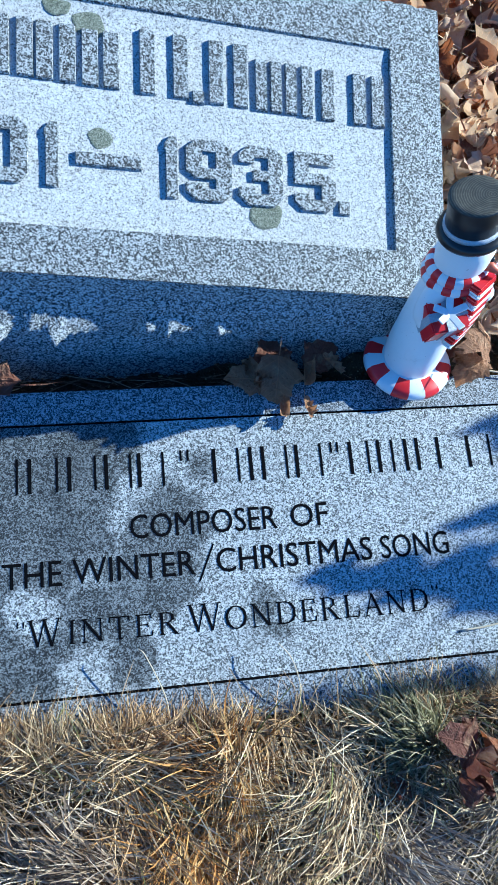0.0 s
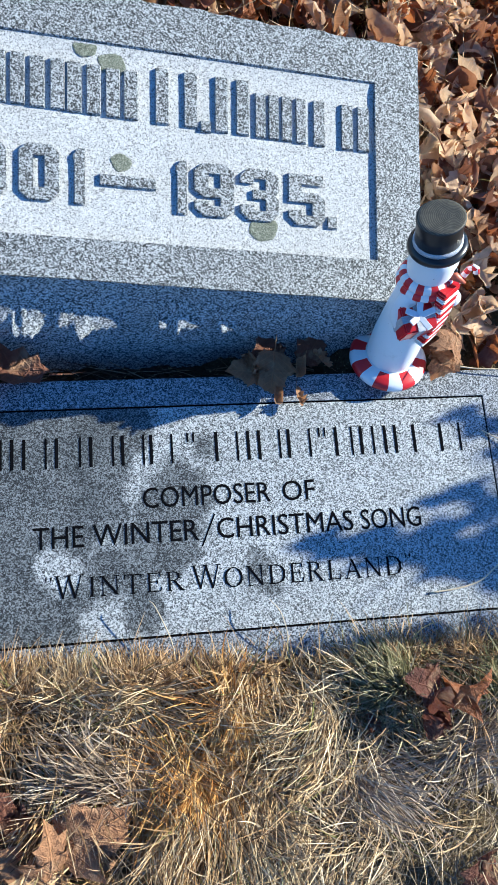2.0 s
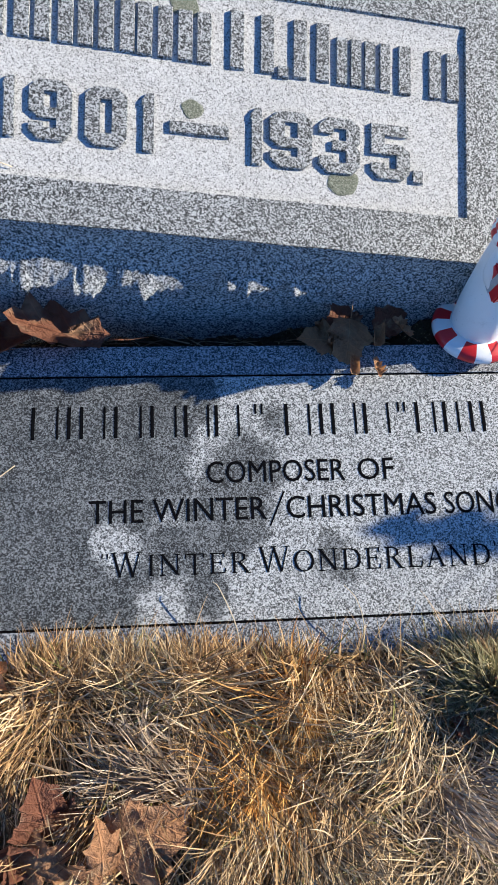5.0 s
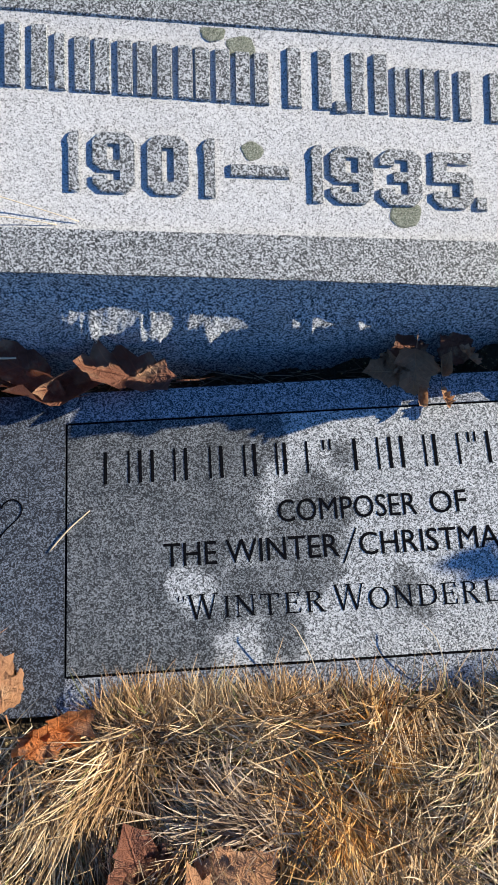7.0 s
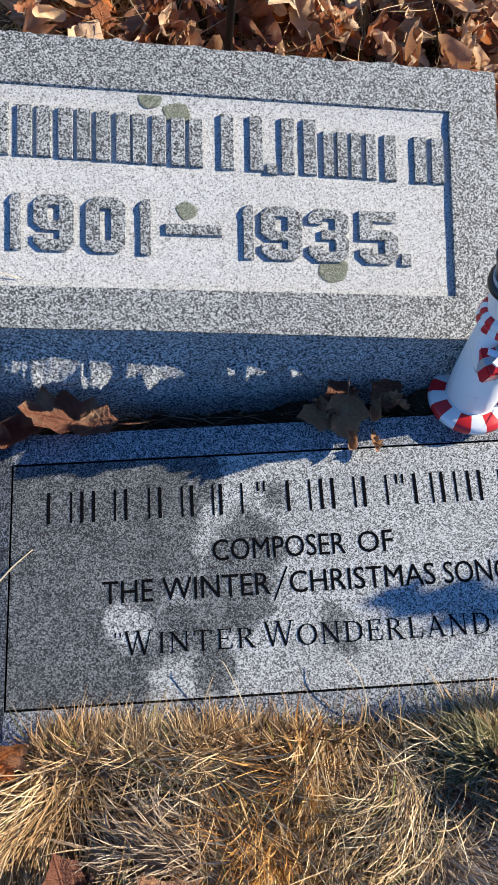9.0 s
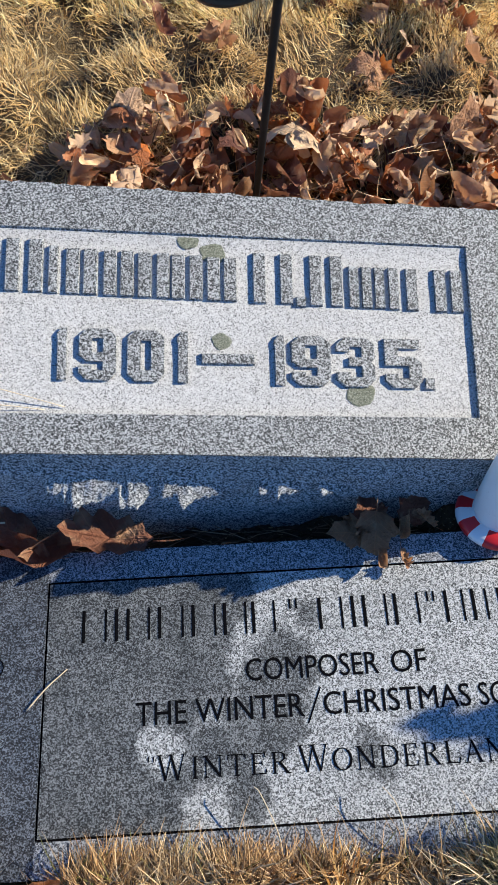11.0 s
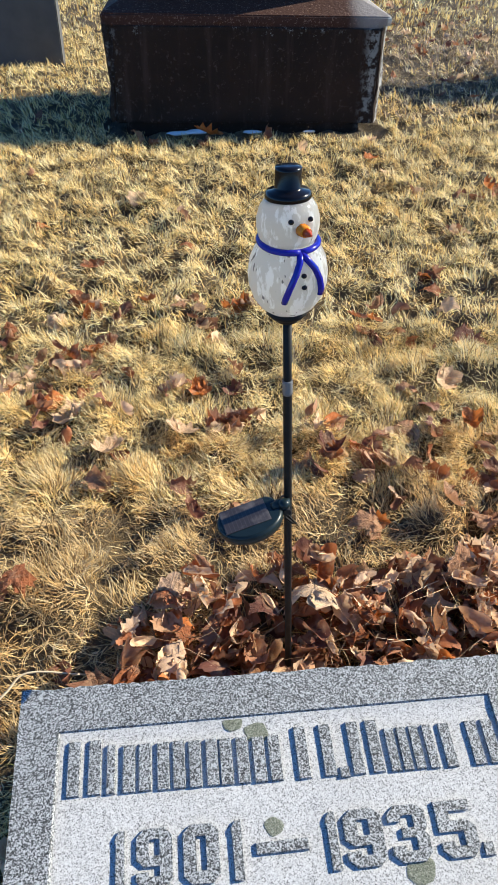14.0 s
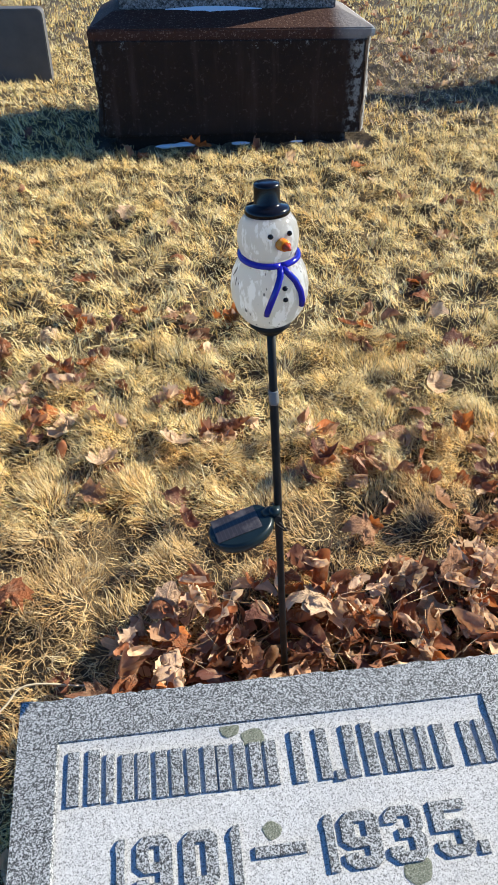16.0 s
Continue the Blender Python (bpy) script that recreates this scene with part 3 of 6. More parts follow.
def lumps(x, y):
    return (0.012 * np.sin(3.1 * x + 1.3 * y + 0.4) * np.sin(2.3 * y - 1.1 * x) + 0.007 * np.sin(7.7 * x - 2.9 * y) * np.sin(6.1 * y + 3.3 * x + 1.0)
            + 0.004 * np.sin(17 * x + 5 * y) * np.sin(15 * y - 6 * x))


def hummocks(x, y):
    """Grassy humps of the lawn, a hand's width across."""
    a = np.sin(43 * x + 9 * y + 2.2 * np.sin(7 * y + 1.0)) * np.sin(39 * y - 11 * x + 2.4 * np.sin(6 * x))
    b = np.sin(23 * x - 14 * y + 1.8 * np.sin(5 * y)) * np.sin(19 * y + 12 * x + 2.0 * np.sin(4 * x + 2))
    c = 0.006 * a + 0.010 * b
    return (c + domes(x, y)) * smooth((y - 0.45) / 0.2)


def domes(x, y, gap=0.088):
    """Rounded tufts of matted turf, scattered on a jittered grid."""
    i, j = np.floor(x / gap), np.floor(y / gap)
    z = np.zeros(np.broadcast(x, y).shape)
    for di in (-1, 0, 1):
        for dj in (-1, 0, 1):
            u, v = i + di, j + dj
            h = np.modf(np.abs(np.sin(u * 12.9898 + v * 78.233) * 43758.5453))[0]
            k = np.modf(np.abs(np.sin(u * 39.346 + v * 11.135) * 24634.6345))[0]
            q = np.modf(np.abs(np.sin(u * 73.156 + v * 52.235) * 35461.7123))[0]
            d = np.hypot(x - (u + 0.5 + 0.8 * (h - 0.5)) * gap, (y - (v + 0.5 + 0.8 * (k - 0.5)) * gap) * (0.8 + 0.5 * h))
            z = np.maximum(z, (0.016 + 0.034 * q) * (1 - np.clip(d / (gap * (0.55 + 0.35 * k)), 0, 1) ** 2))
    return z


def ground_z(x, y):
    """The lie of the land: level lawn, rising to the ledger's edges."""
    x, y = np.asarray(x, float), np.asarray(y, float)
    base = lumps(x, y) + hummocks(x, y) - 0.012 * smooth((y - 0.5) / 0.3) - 0.045 * smooth((y - 1.2) / 1.6)
    base = base - 0.5 * domes(x, y) * smooth((y - 3.0) / 0.2) * smooth((1.6 - x) / 0.3)
    plane = 0.032 + 0.1222 * x - 0.0472 * y - 0.016
    dx = np.maximum(np.maximum(LED_X0 + 0.55 - x, x - LED_X1), 0)
    dy = np.maximum(np.maximum(-0.75 - y, y - 0.06), 0)
    w = 1 - smooth(np.hypot(dx, dy) / 0.45)
    plane = plane + 0.008 * smooth((LED_Y0 + 0.004 - y) / 0.02)
    z = base * (1 - w) + (plane + 0.25 * lumps(x, y)) * w
    gap = (x > -0.10) & (x < 0.44) & (y > 0.034) & (y < 0.075)
    z = np.where(gap, z - 0.040, z)
    under = (x > -0.095 + 0.03) & (x < 0.50) & (y > 0.1) & (y < 0.36)
    led = (x > LED_X0 + 0.02) & (x < LED_X1 - 0.012) & (y > LED_Y0 + 0.012) & (y < LED_Y1 - 0.01)
    return np.where(led, np.minimum(z, plane - 0.05), np.where(under, np.minimum(z, 0.02), z))


def make_ground():
    near = np.concatenate([-np.geomspace(900, 3.2, 22), np.arange(-3, -0.9, 0.1), np.arange(-0.9, 1.3, 0.02), np.arange(1.3, 4.1, 0.1), np.geomspace(4.2, 900, 22)])
    deep = np.concatenate([-np.geomspace(900, 1.4, 20), np.arange(-1.2, 0.9, 0.02), np.arange(0.9, 3.6, 0.03), np.arange(3.6, 7.0, 0.1), np.geomspace(7.1, 1500, 24)])
    gx, gy = np.meshgrid(near, deep)
    gz = ground_z(gx, gy)
    fade = 1 - smooth((np.hypot(gx, gy) - 20) / 60)
    v = np.stack([gx, gy, gz * fade], -1).reshape(-1, 3)
    nx, ny = len(near), len(deep)
    i = (np.arange(ny - 1)[:, None] * nx + np.arange(nx - 1)).ravel()
    tris = np.concatenate([np.stack([i, i + 1, i + nx + 1], -1), np.stack([i, i + nx + 1, i + nx], -1)])
    return soup("ground", v, tris, M_SOIL, "cemetery lawn soil with brown thatch", "ground", "structure")


make_ground()


# ---------------------------------------------------------------- bevel marker
def bevel_marker():
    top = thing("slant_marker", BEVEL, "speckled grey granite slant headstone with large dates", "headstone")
    u0, u1, v0, v1 = -0.045, 0.557, -0.240, 0.045
    w, h, dep = 0.504, 0.1955, 0.0040
    bm = bmesh.new()
    out = [(u0 + 0.003, v0 + 0.0065), (u1, v0), (u1, v1), (u0, v1 + 0.0055)]
    inn = [(0, -h), (w, -h), (w, 0), (0, 0)]

    def rim(n, a, b, wob):
        pts = []
        for i in range(n):
            s = i / n
            x, y = a[0] + (b[0] - a[0]) * s, a[1] + (b[1] - a[1]) * s
            k = noise.noise((x * 40, y * 40, 2)) * wob + noise.noise((x * 130, y * 130, 5)) * wob * 0.6
            pts.append((x, y, k))
        return pts

    # the rim's outline, a little chipped at the back
    ring = []
    for a, b, wob, nrm in ((out[0], out[1], 0.0008, (0, -1)), (out[1], out[2], 0.0008, (1, 0)), (out[2], out[3], 0.0035, (0, 1)), (out[3], out[0], 0.0010, (-1, 0))):
        n = 80 if nrm[0] == 0 else 40
        ring += [(x + nrm[0] * k, y + nrm[1] * k, nrm) for x, y, k in rim(n, a, b, wob)]
    tops = [bm.verts.new((x, y, 0)) for x, y, _ in ring]
    inner_top = [bm.verts.new((x, y, 0)) for x, y in inn]
    low = [bm.verts.new((x + dx, y + dy, z)) for (x, y), (dx, dy, z) in zip(inn, ((0.0022, 0.0012, -dep), (-0.0006, 0.0012, -dep), (-0.0006, -0.0012, -0.0020), (0.0022, -0.0012, -0.0020)))]
    starts = [0, 80, 120, 200]
    for s in range(4):
        a, b = starts[s], (starts[s + 1] if s < 3 else 240)
        seq = [tops[i % 240] for i in range(a, b + 1)]
        bm.faces.new(seq + [inner_top[(s + 1) % 4], inner_top[s]])
        f = bm.faces.new((inner_top[s], inner_top[(s + 1) % 4], low[(s + 1) % 4], low[s]))
    bmesh.ops.triangulate(bm, faces=bm.faces[:])
    part("slab_top", bm, M_BEVEL, top)

    # the rock-faced sides
    rows = [0, 0.0015, 0.005, 0.010, 0.015, 0.020, 0.024] + [0.0265 + 0.0025 * k for k in range(24)] + [0.090, 0.096, 0.104, 0.114, 0.126, 0.146, 0.17, 0.21]
    inv = BEVEL.to_3x3().inverted()
    down = inv @ Vector((0, 0, -1))
    bm = bmesh.new()
    fine = []
    for k in range(4):
        a, b = starts[k], (starts[k + 1] if k < 3 else 240)
        for i in range(a, b):
            for j in range(4 if k == 0 else 2):
                f = j / (4 if k == 0 else 2)
                p, q = ring[i], ring[(i + 1) % 240]
                fine.append((p[0] + (q[0] - p[0]) * f, p[1] + (q[1] - p[1]) * f, ring[i][2], k))
    # chips: place along the face, depth, half width, half height
    chips = ((0.080, 0.043, 0.026, 0.008), (0.118, 0.044, 0.046, 0.012), (0.158, 0.045, 0.030, 0.011), (0.192, 0.043, 0.026, 0.008), (0.226, 0.047, 0.040, 0.008), (0.280, 0.044, 0.013, 0.007), (0.310, 0.043, 0.018, 0.006), (0.348, 0.044, 0.013, 0.006),
             (0.366, 0.046, 0.007, 0.005))
    grid = []
    for d in rows:
        line = []
        for x, y, nrm, side in fine:
            n1 = noise.noise((x * 14, y * 14 + side * 7, d * 14))
            n2 = noise.noise((x * 60, y * 60 + side * 7, d * 60))
            n3 = noise.noise((x * 170, y * 170, d * 170))
            if side == 0:
                k = 0.0005 + 0.27 * max(0.0, d - 0.004) + 0.004 * float(smooth((d - 0.020) / 0.01))
                k += (0.0040 * n1 + 0.0022 * n2 + 0.0009 * n3) * float(smooth((d - 0.016) / 0.02))
                for bx, bd, bw, bh in chips:
                    q = math.hypot((x - bx) / bw, (d - bd) / bh) + (0.22 * n2 + 0.40 * n3) * min(1.0, bw / 0.02)
                    k += float(smooth((1.15 - q) / 0.3)) * max(0.0, (0.62 if bw > 0.02 else 0.95) * (d - bd + bh) - (0.34 if bw < 0.03 else 0.24) * (x - bx) + 0.0012 * n3)
            else:
                k = (0.006 * n1 + 0.003 * n2 + 0.004) * float(smooth(d / 0.04))
            line.append(bm.verts.new(Vector((x, y, 0)) + down * d + Vector((nrm[0], nrm[1], 0)) * float(k)))
        grid.append(line)
    n = len(fine)
    for lo, hi in zip(grid[1:], grid):
        for i in range(n):
            bm.faces.new((lo[i], lo[(i + 1) % n], hi[(i + 1) % n], hi[i]))
    part("rock_face", bm, M_ROCK, top, "rough pitched granite side", smooth=True)

    # the panel's floor, finely uneven
    bm = bmesh.new()
    nx, ny = 90, 36
    vs = [[bm.verts.new((w * i / nx, -h * j / ny, -dep - 0.0002 + 0.0020 * max(0.0, 1 - j / 3) ** 2 + 0.0004 * noise.noise((i * 0.7, j * 0.7, 3)))) for i in range(nx + 1)] for j in range(ny + 1)]
    for j in range(ny):
        for i in range(nx):
            bm.faces.new((vs[j][i], vs[j + 1][i], vs[j + 1][i + 1], vs[j][i + 1]))
    part("panel", bm, M_PANEL, top, "pale tooled sunken panel", smooth=True)

    # raised dates
    for ch, a, b in (("1", 0.0655, 0.0748), ("9", 0.0872, 0.1235), ("0", 0.1350, 0.1715), ("1", 0.1850, 0.1955), ("1", 0.2850, 0.2955), ("9", 0.3035, 0.3445), ("3", 0.3515, 0.3925), ("5", 0.4040, 0.4440)):
        drop = 0.010 * (a - 0.065)
        block_digit(ch, a, b, -0.1600 - drop, -0.1065 - drop, -dep, -0.0008, top)
    drafted_bar("dash", 0.2100, 0.2640, -0.1405, -0.1305, top)
    drafted_bar("full_stop", 0.4475, 0.4575, -0.1640, -0.1525, top)
    # the raised name, as plain bars
    for a, b, hi, n in ((0.0130, 0.0480, -0.0125, 2), (0.0553, 0.0635, -0.0190, 1), (0.0725, 0.1025, -0.0210, 2), (0.1100, 0.1395, -0.0215, 2), (0.1450, 0.1765, -0.0225, 2), (0.1795, 0.2105, -0.0235, 2), (0.2165, 0.2465, -0.0250, 2),
                        (0.2650, 0.3065, -0.0180, 2), (0.3260, 0.3610, -0.0180, 2), (0.3690, 0.4080, -0.0290, 3), (0.4135, 0.4235, -0.0290, 1), (0.4330, 0.4450, -0.0290, 1), (0.4650, 0.4965, -0.0290, 2)):
        wd = min(0.0125, (b - a) / (n + 0.40 * (n - 1)))
        low = -0.0680 - 0.018 * a
        for i in range(n):
            c = a + wd / 2 + (b - a - wd) * (i / (n - 1) if n > 1 else 0.5)
            drafted_bar("bar", c - wd / 2, c + wd / 2, low, hi, top)
    drafted_bar("bar", 0.3110, 0.3205, -0.0755, -0.0655, top)
    # lichen
    for x, y, r, z in ((0.1963, -0.0062, 0.0112, -dep + 0.0007), (0.2230, -0.0195, 0.0140, -dep), (0.2306, -0.1165, 0.0105, -dep), (0.3763, -0.1700, 0.0160, -dep)):
        bm = bmesh.new()
        n = 28
        c = bm.verts.new((x, y, z + 0.0005))
        for_r = [[bm.verts.new((x + math.cos(a) * r * s * (1 + 0.16 * noise.noise((math.cos(a) * 1.4 + x * 90, math.sin(a) * 1.4, 1)) + 0.14 * noise.noise((math.cos(a) * 6 + x * 90, math.sin(a) * 6, 1))),
                                y + math.sin(a) * r * s * 0.86 * (1 + 0.16 * noise.noise((math.cos(a) * 1.4 + x * 90, math.sin(a) * 1.4, 1))),
                                z + (0.0005 if s < 0.9 else 0.0001))) for a in (2 * math.pi * k / n for k in range(n))] for s in (0.55, 0.88, 1.0)]
        for k in range(n):
            bm.faces.new((c, for_r[0][k], for_r[0][(k + 1) % n]))
            for lo, hi in zip(for_r, for_r[1:]):
                bm.faces.new((lo[k], hi[k], hi[(k + 1) % n], lo[(k + 1) % n]))
        part("lichen_spot", bm, M_LICHEN, top, "olive-grey lichen")
    return top


bevel_marker()


# ---------------------------------------------------------------- ledger set flat in the ground
def flat_marker():
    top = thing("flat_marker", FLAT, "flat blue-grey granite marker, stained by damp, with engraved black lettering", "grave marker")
    g, d = 0.0024, 0.003
    pw, ph = 0.600, 0.2405
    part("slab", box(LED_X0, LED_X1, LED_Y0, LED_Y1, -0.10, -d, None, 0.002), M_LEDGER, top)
    # border pieces and the inner field stand up round the cut line
    for x0, x1, y0, y1 in ((LED_X0, -g / 2, LED_Y0, LED_Y1), (pw + g / 2, LED_X1, LED_Y0, LED_Y1), (-g / 2, pw + g / 2, g / 2, LED_Y1), (-g / 2, pw + g / 2, LED_Y0, -ph - g / 2)):
        part("border", box(x0, x1, y0, y1, -d - 0.001, 0.0), M_END if x0 < -0.1 else M_BORDER, top, "granite border, darker and bluer than the field")
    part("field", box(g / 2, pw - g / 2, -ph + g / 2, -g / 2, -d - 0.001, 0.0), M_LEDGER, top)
    for x0, x1, y0, y1 in ((-g / 2, g / 2, -ph, 0), (pw - g / 2, pw + g / 2, -ph, 0), (g / 2, pw - g / 2, -g / 2, g / 2), (g / 2, pw - g / 2, -ph - g / 2, -ph + g / 2)):
        part("cut_line", box(x0, x1, y0, y1, -d - 0.0005, -d + 0.0012), M_INK, top, "black cut border line")
    z, t = 0.0001, 0.0003
    for body, x0, x1 in (("COMPOSER", 0.204, 0.340), ("OF", 0.353, 0.389)):
        letters(body, x0, x1, -0.1105, -0.0885, t, z, M_INK, top, "letter", 0.0)
    for body, x0, x1 in (("THE", 0.0925, 0.143), ("WINTER", 0.152, 0.2605), ("CHRISTMAS", 0.280, 0.428), ("SONG", 0.437, 0.505)):
        letters(body, x0, x1, -0.1465, -0.1245, t, z, M_INK, top, "letter", 0.0)
    bm = bmesh.new()
    bm.faces.new([bm.verts.new((px, py, z + t)) for px, py in ((0.2625, -0.1530), (0.2643, -0.1530), (0.2790, -0.1200), (0.2772, -0.1200))])
    part("letter", bm, M_INK, top)
    for body, x0, x1, y0, y1 in (("W", 0.114, 0.141, -0.1965, -0.174), ("INTER", 0.147, 0.242, -0.196, -0.177), ("W", 0.251, 0.280, -0.1965, -0.173), ("ONDERLAND", 0.284, 0.476, -0.197, -0.177)):
        serif_line(body, x0, x1, y0, y1, t, z, M_INK, top)
    for x0 in (0.1045, 0.481):
        letters("\"", x0, x0 + 0.0062, -0.180, -0.1745, t, z, M_INK, top, "letter", -0.02)
    # the engraved name, as plain bars
    for a, b, n in ((0.037, 0.062, 2), (0.071, 0.073, 1), (0.083, 0.107, 2), (0.116, 0.142, 2), (0.151, 0.176, 2), (0.184, 0.208, 2), (0.214, 0.238, 2),
                    (0.284, 0.309, 2), (0.319, 0.321, 1), (0.331, 0.356, 2), (0.364, 0.390, 2), (0.418, 0.438, 2), (0.447, 0.477, 3), (0.487, 0.489, 1), (0.499, 0.521, 1), (0.541, 0.566, 2)):
        for i in range(n):
            c = a + 0.001 + (b - a - 0.002) * (i / (n - 1) if n > 1 else 0.5)
            wd = 0.0034 if i % 2 == 0 else 0.0022
            part("bar", box(c - wd / 2, c + wd / 2, -0.0635, -0.031, z, z + t), M_INK, top)
    for a in (0.254, 0.2605, 0.400, 0.4065):
        part("bar", box(a - 0.001, a + 0.001, -0.041, -0.0305, z, z + t), M_INK, top)
    # a pair of outlined hearts between the two panels
    for cx, cy, s in ((-0.062, -0.088, 0.020), (-0.088, -0.098, 0.020)):
        pts = []
        for k in range(33):
            a = 2 * math.pi * k / 32
            pts.append((cx + s * 0.062 * 16 * math.sin(a) ** 3, cy + s * 0.062 * (13 * math.cos(a) - 5 * math.cos(2 * a) - 2 * math.cos(3 * a) - math.cos(4 * a)), 0.0))
        part("heart", tube(pts, 0.0009, 4), M_INK, top)
    return top


flat_marker()


# ---------------------------------------------------------------- painted snowman figurine
def curve_through(pts, n=6):
    """More points on a smooth line through a few."""
    p = [Vector(q) for q in pts]
    p = [p[0] * 2 - p[1]] + p + [p[-1] * 2 - p[-2]]
    out = []
    for a, b, c, d in zip(p, p[1:], p[2:], p[3:]):
        for k in range(n):
            t = k / n
            out.append(0.5 * ((2 * b) + (c - a) * t + (2 * a - 5 * b + 4 * c - d) * t * t + (3 * b - a - 3 * c + d) * t ** 3))
    return out + [p[-2]]


def figurine():
    bm = bmesh.new()
    # candy-striped ring
    def ring(k, i):
        return 1 if (i // 3) % 2 else 0
    lathe([(0.028, 0.0), (0.041, 0.0), (0.0445, 0.003), (0.0445, 0.008), (0.041, 0.012), (0.028, 0.014)], 48, None, bm, pick=ring)
    lathe([(0.0240, 0.010), (0.0262, 0.014), (0.0276, 0.024), (0.0280, 0.040), (0.0270, 0.062), (0.0256, 0.085), (0.0240, 0.105), (0.0222, 0.122), (0.0198, 0.134), (0.0192, 0.140), (0.0210, 0.150), (0.0228, 0.158),
           (0.0230, 0.172), (0.0215, 0.184)], 40, None, bm, 0)
    # hat, set back on the head
    nod = Matrix.Translation((-0.002, 0, 0.182)) @ Matrix.Rotation(radians(13), 4, Vector((0.087, -0.996, 0))) @ Matrix.Translation((0, 0, -0.180))
    lathe([(0.0215, 0.179), (0.0265, 0.180), (0.0278, 0.183), (0.0268, 0.187), (0.0215, 0.188)], 40, nod, bm, 2)
    lathe([(0.0228, 0.1870), (0.0228, 0.1912), (0.0212, 0.1918)], 40, nod, bm, 3)
    lathe([(0.0214, 0.188), (0.0212, 0.207), (0.0220, 0.2145), (0.0219, 0.2165), (0.0205, 0.2172), (0.0160, 0.2168), (0.0080, 0.2172), (0.0030, 0.2168)], 40, nod, bm, 4)
    # scarf: broad band and hanging tail, striped
    for dz, rad, w in ((0.003, 0.0205, 0.0060), (-0.005, 0.0215, 0.0062)):
        tube([(rad * math.cos(a), rad * math.sin(a), 0.143 + dz + 0.003 * math.cos(a)) for a in (2 * math.pi * k / 44 for k in range(45))], w, 10, bm, pick=lambda k, i: 1 if (k // 2) % 2 else 0)
    for k in range(24):
        z = 0.149 - 0.0031 * k
        own = bmesh.new()
        bmesh.ops.create_cube(own, size=1, matrix=pose(0.0205 + 0.003 * math.sin(k * 0.14), -0.0175 - 0.0002 * k, z, 0, 0, -38) @ Matrix.Diagonal((0.0105, 0.025 + 0.0015 * math.sin(k * 1.9), 0.0042, 1)))
        bmesh.ops.bevel(own, geom=own.edges[:], offset=0.0012, segments=2, affect="EDGES")
        join(bm, own, 1 if (k // 2) % 2 == 0 else 0)
    # arms and mittens
    tube(curve_through([(-0.008, -0.014, 0.134), (-0.015, -0.019, 0.120), (-0.015, -0.022, 0.104), (-0.005, -0.027, 0.092)]), 0.0105, 14, bm, 0, 0.85)
    tube(curve_through([(0.000, 0.017, 0.132), (0.010, 0.026, 0.120), (0.026, 0.020, 0.108), (0.036, 0.012, 0.106)]), 0.0095, 14, bm, 0, 0.85)
    ball(0.0090, (0.039, 0.010, 0.108), bm, 0)
    # gift box with ribbon and bow
    gift = pose(-0.0010, -0.0280, 0.108, 8, 22, -66) @ Matrix.Scale(1.18, 4)
    own = bmesh.new()
    bmesh.ops.create_cube(own, size=1, matrix=gift @ Matrix.Diagonal((0.024, 0.028, 0.026, 1)))
    bmesh.ops.bevel(own, geom=own.edges[:], offset=0.0015, segments=2, affect="EDGES")
    join(bm, own, 1)
    for sc in ((0.0252, 0.0060, 0.0272), (0.0062, 0.0292, 0.0272)):
        own = bmesh.new()
        bmesh.ops.create_cube(own, size=1, matrix=gift @ Matrix.Diagonal((*sc, 1)))
        join(bm, own, 3)
    for k, (a, ln) in enumerate(((0.3, 0.015), (1.7, 0.014), (2.9, 0.015), (4.2, 0.014), (5.2, 0.012))):
        m = gift @ Matrix.Translation((0, 0, 0.0140)) @ Matrix.Rotation(a, 4, "Z") @ Matrix.Rotation(radians(-18), 4, "Y") @ Matrix.Translation((ln / 2, 0, 0.0012))
        own = bmesh.new()
        bmesh.ops.create_cube(own, size=1, matrix=m @ Matrix.Diagonal((ln, 0.0052, 0.0014, 1)))
        bmesh.ops.bevel(own, geom=own.edges[:], offset=0.0004, segments=1, affect="EDGES")
        join(bm, own, 6)
    # candy cane, carrot nose, eyes
    cane = [Vector((0.032, 0.012, 0.104)).lerp(Vector((0.041, 0.010, 0.152)), k / 9) for k in range(10)] + [(0.0430, 0.009, 0.155), (0.0465, 0.007, 0.155), (0.0475, 0.006, 0.151)]
    tube(cane, 0.0034, 8, bm, pick=lambda k, i: 1 if (k + i // 3) % 2 else 0)
    tube([(0.0165, -0.007, 0.159), (0.025, -0.010, 0.1575), (0.034, -0.014, 0.1555)], 0.0064, 10, bm, 5, 0.2)
    for sgn in (-1, 1):
        ball(0.0024, (0.0205, sgn * 0.0085 - 0.002, 0.167), bm, 2)
    base = FLAT @ Vector((0.489, 0.046, 0.001))
    head = Vector((0.455, 0.1094, 0.297))
    up = (head - base).normalized()
    fwd = Vector((math.cos(radians(-15)), math.sin(radians(-15)), 0))
    fwd = (fwd - up * fwd.dot(up)).normalized()
    side = up.cross(fwd)
    m = Matrix(((fwd.x, side.x, up.x, base.x), (fwd.y, side.y, up.y, base.y), (fwd.z, side.z, up.z, base.z), (0, 0, 0, 1)))
    ob = part("snowman_figurine", bm, [M_WHITE, M_RED, M_BLACK, M_SILVER, M_HATTOP, M_CARROT, M_BOW])
    ob.matrix_world = m @ Matrix.Diagonal((1, 1, 1.005, 1))
    return tagged(ob, "white painted snowman figurine with black top hat and red striped scarf", "figurine")


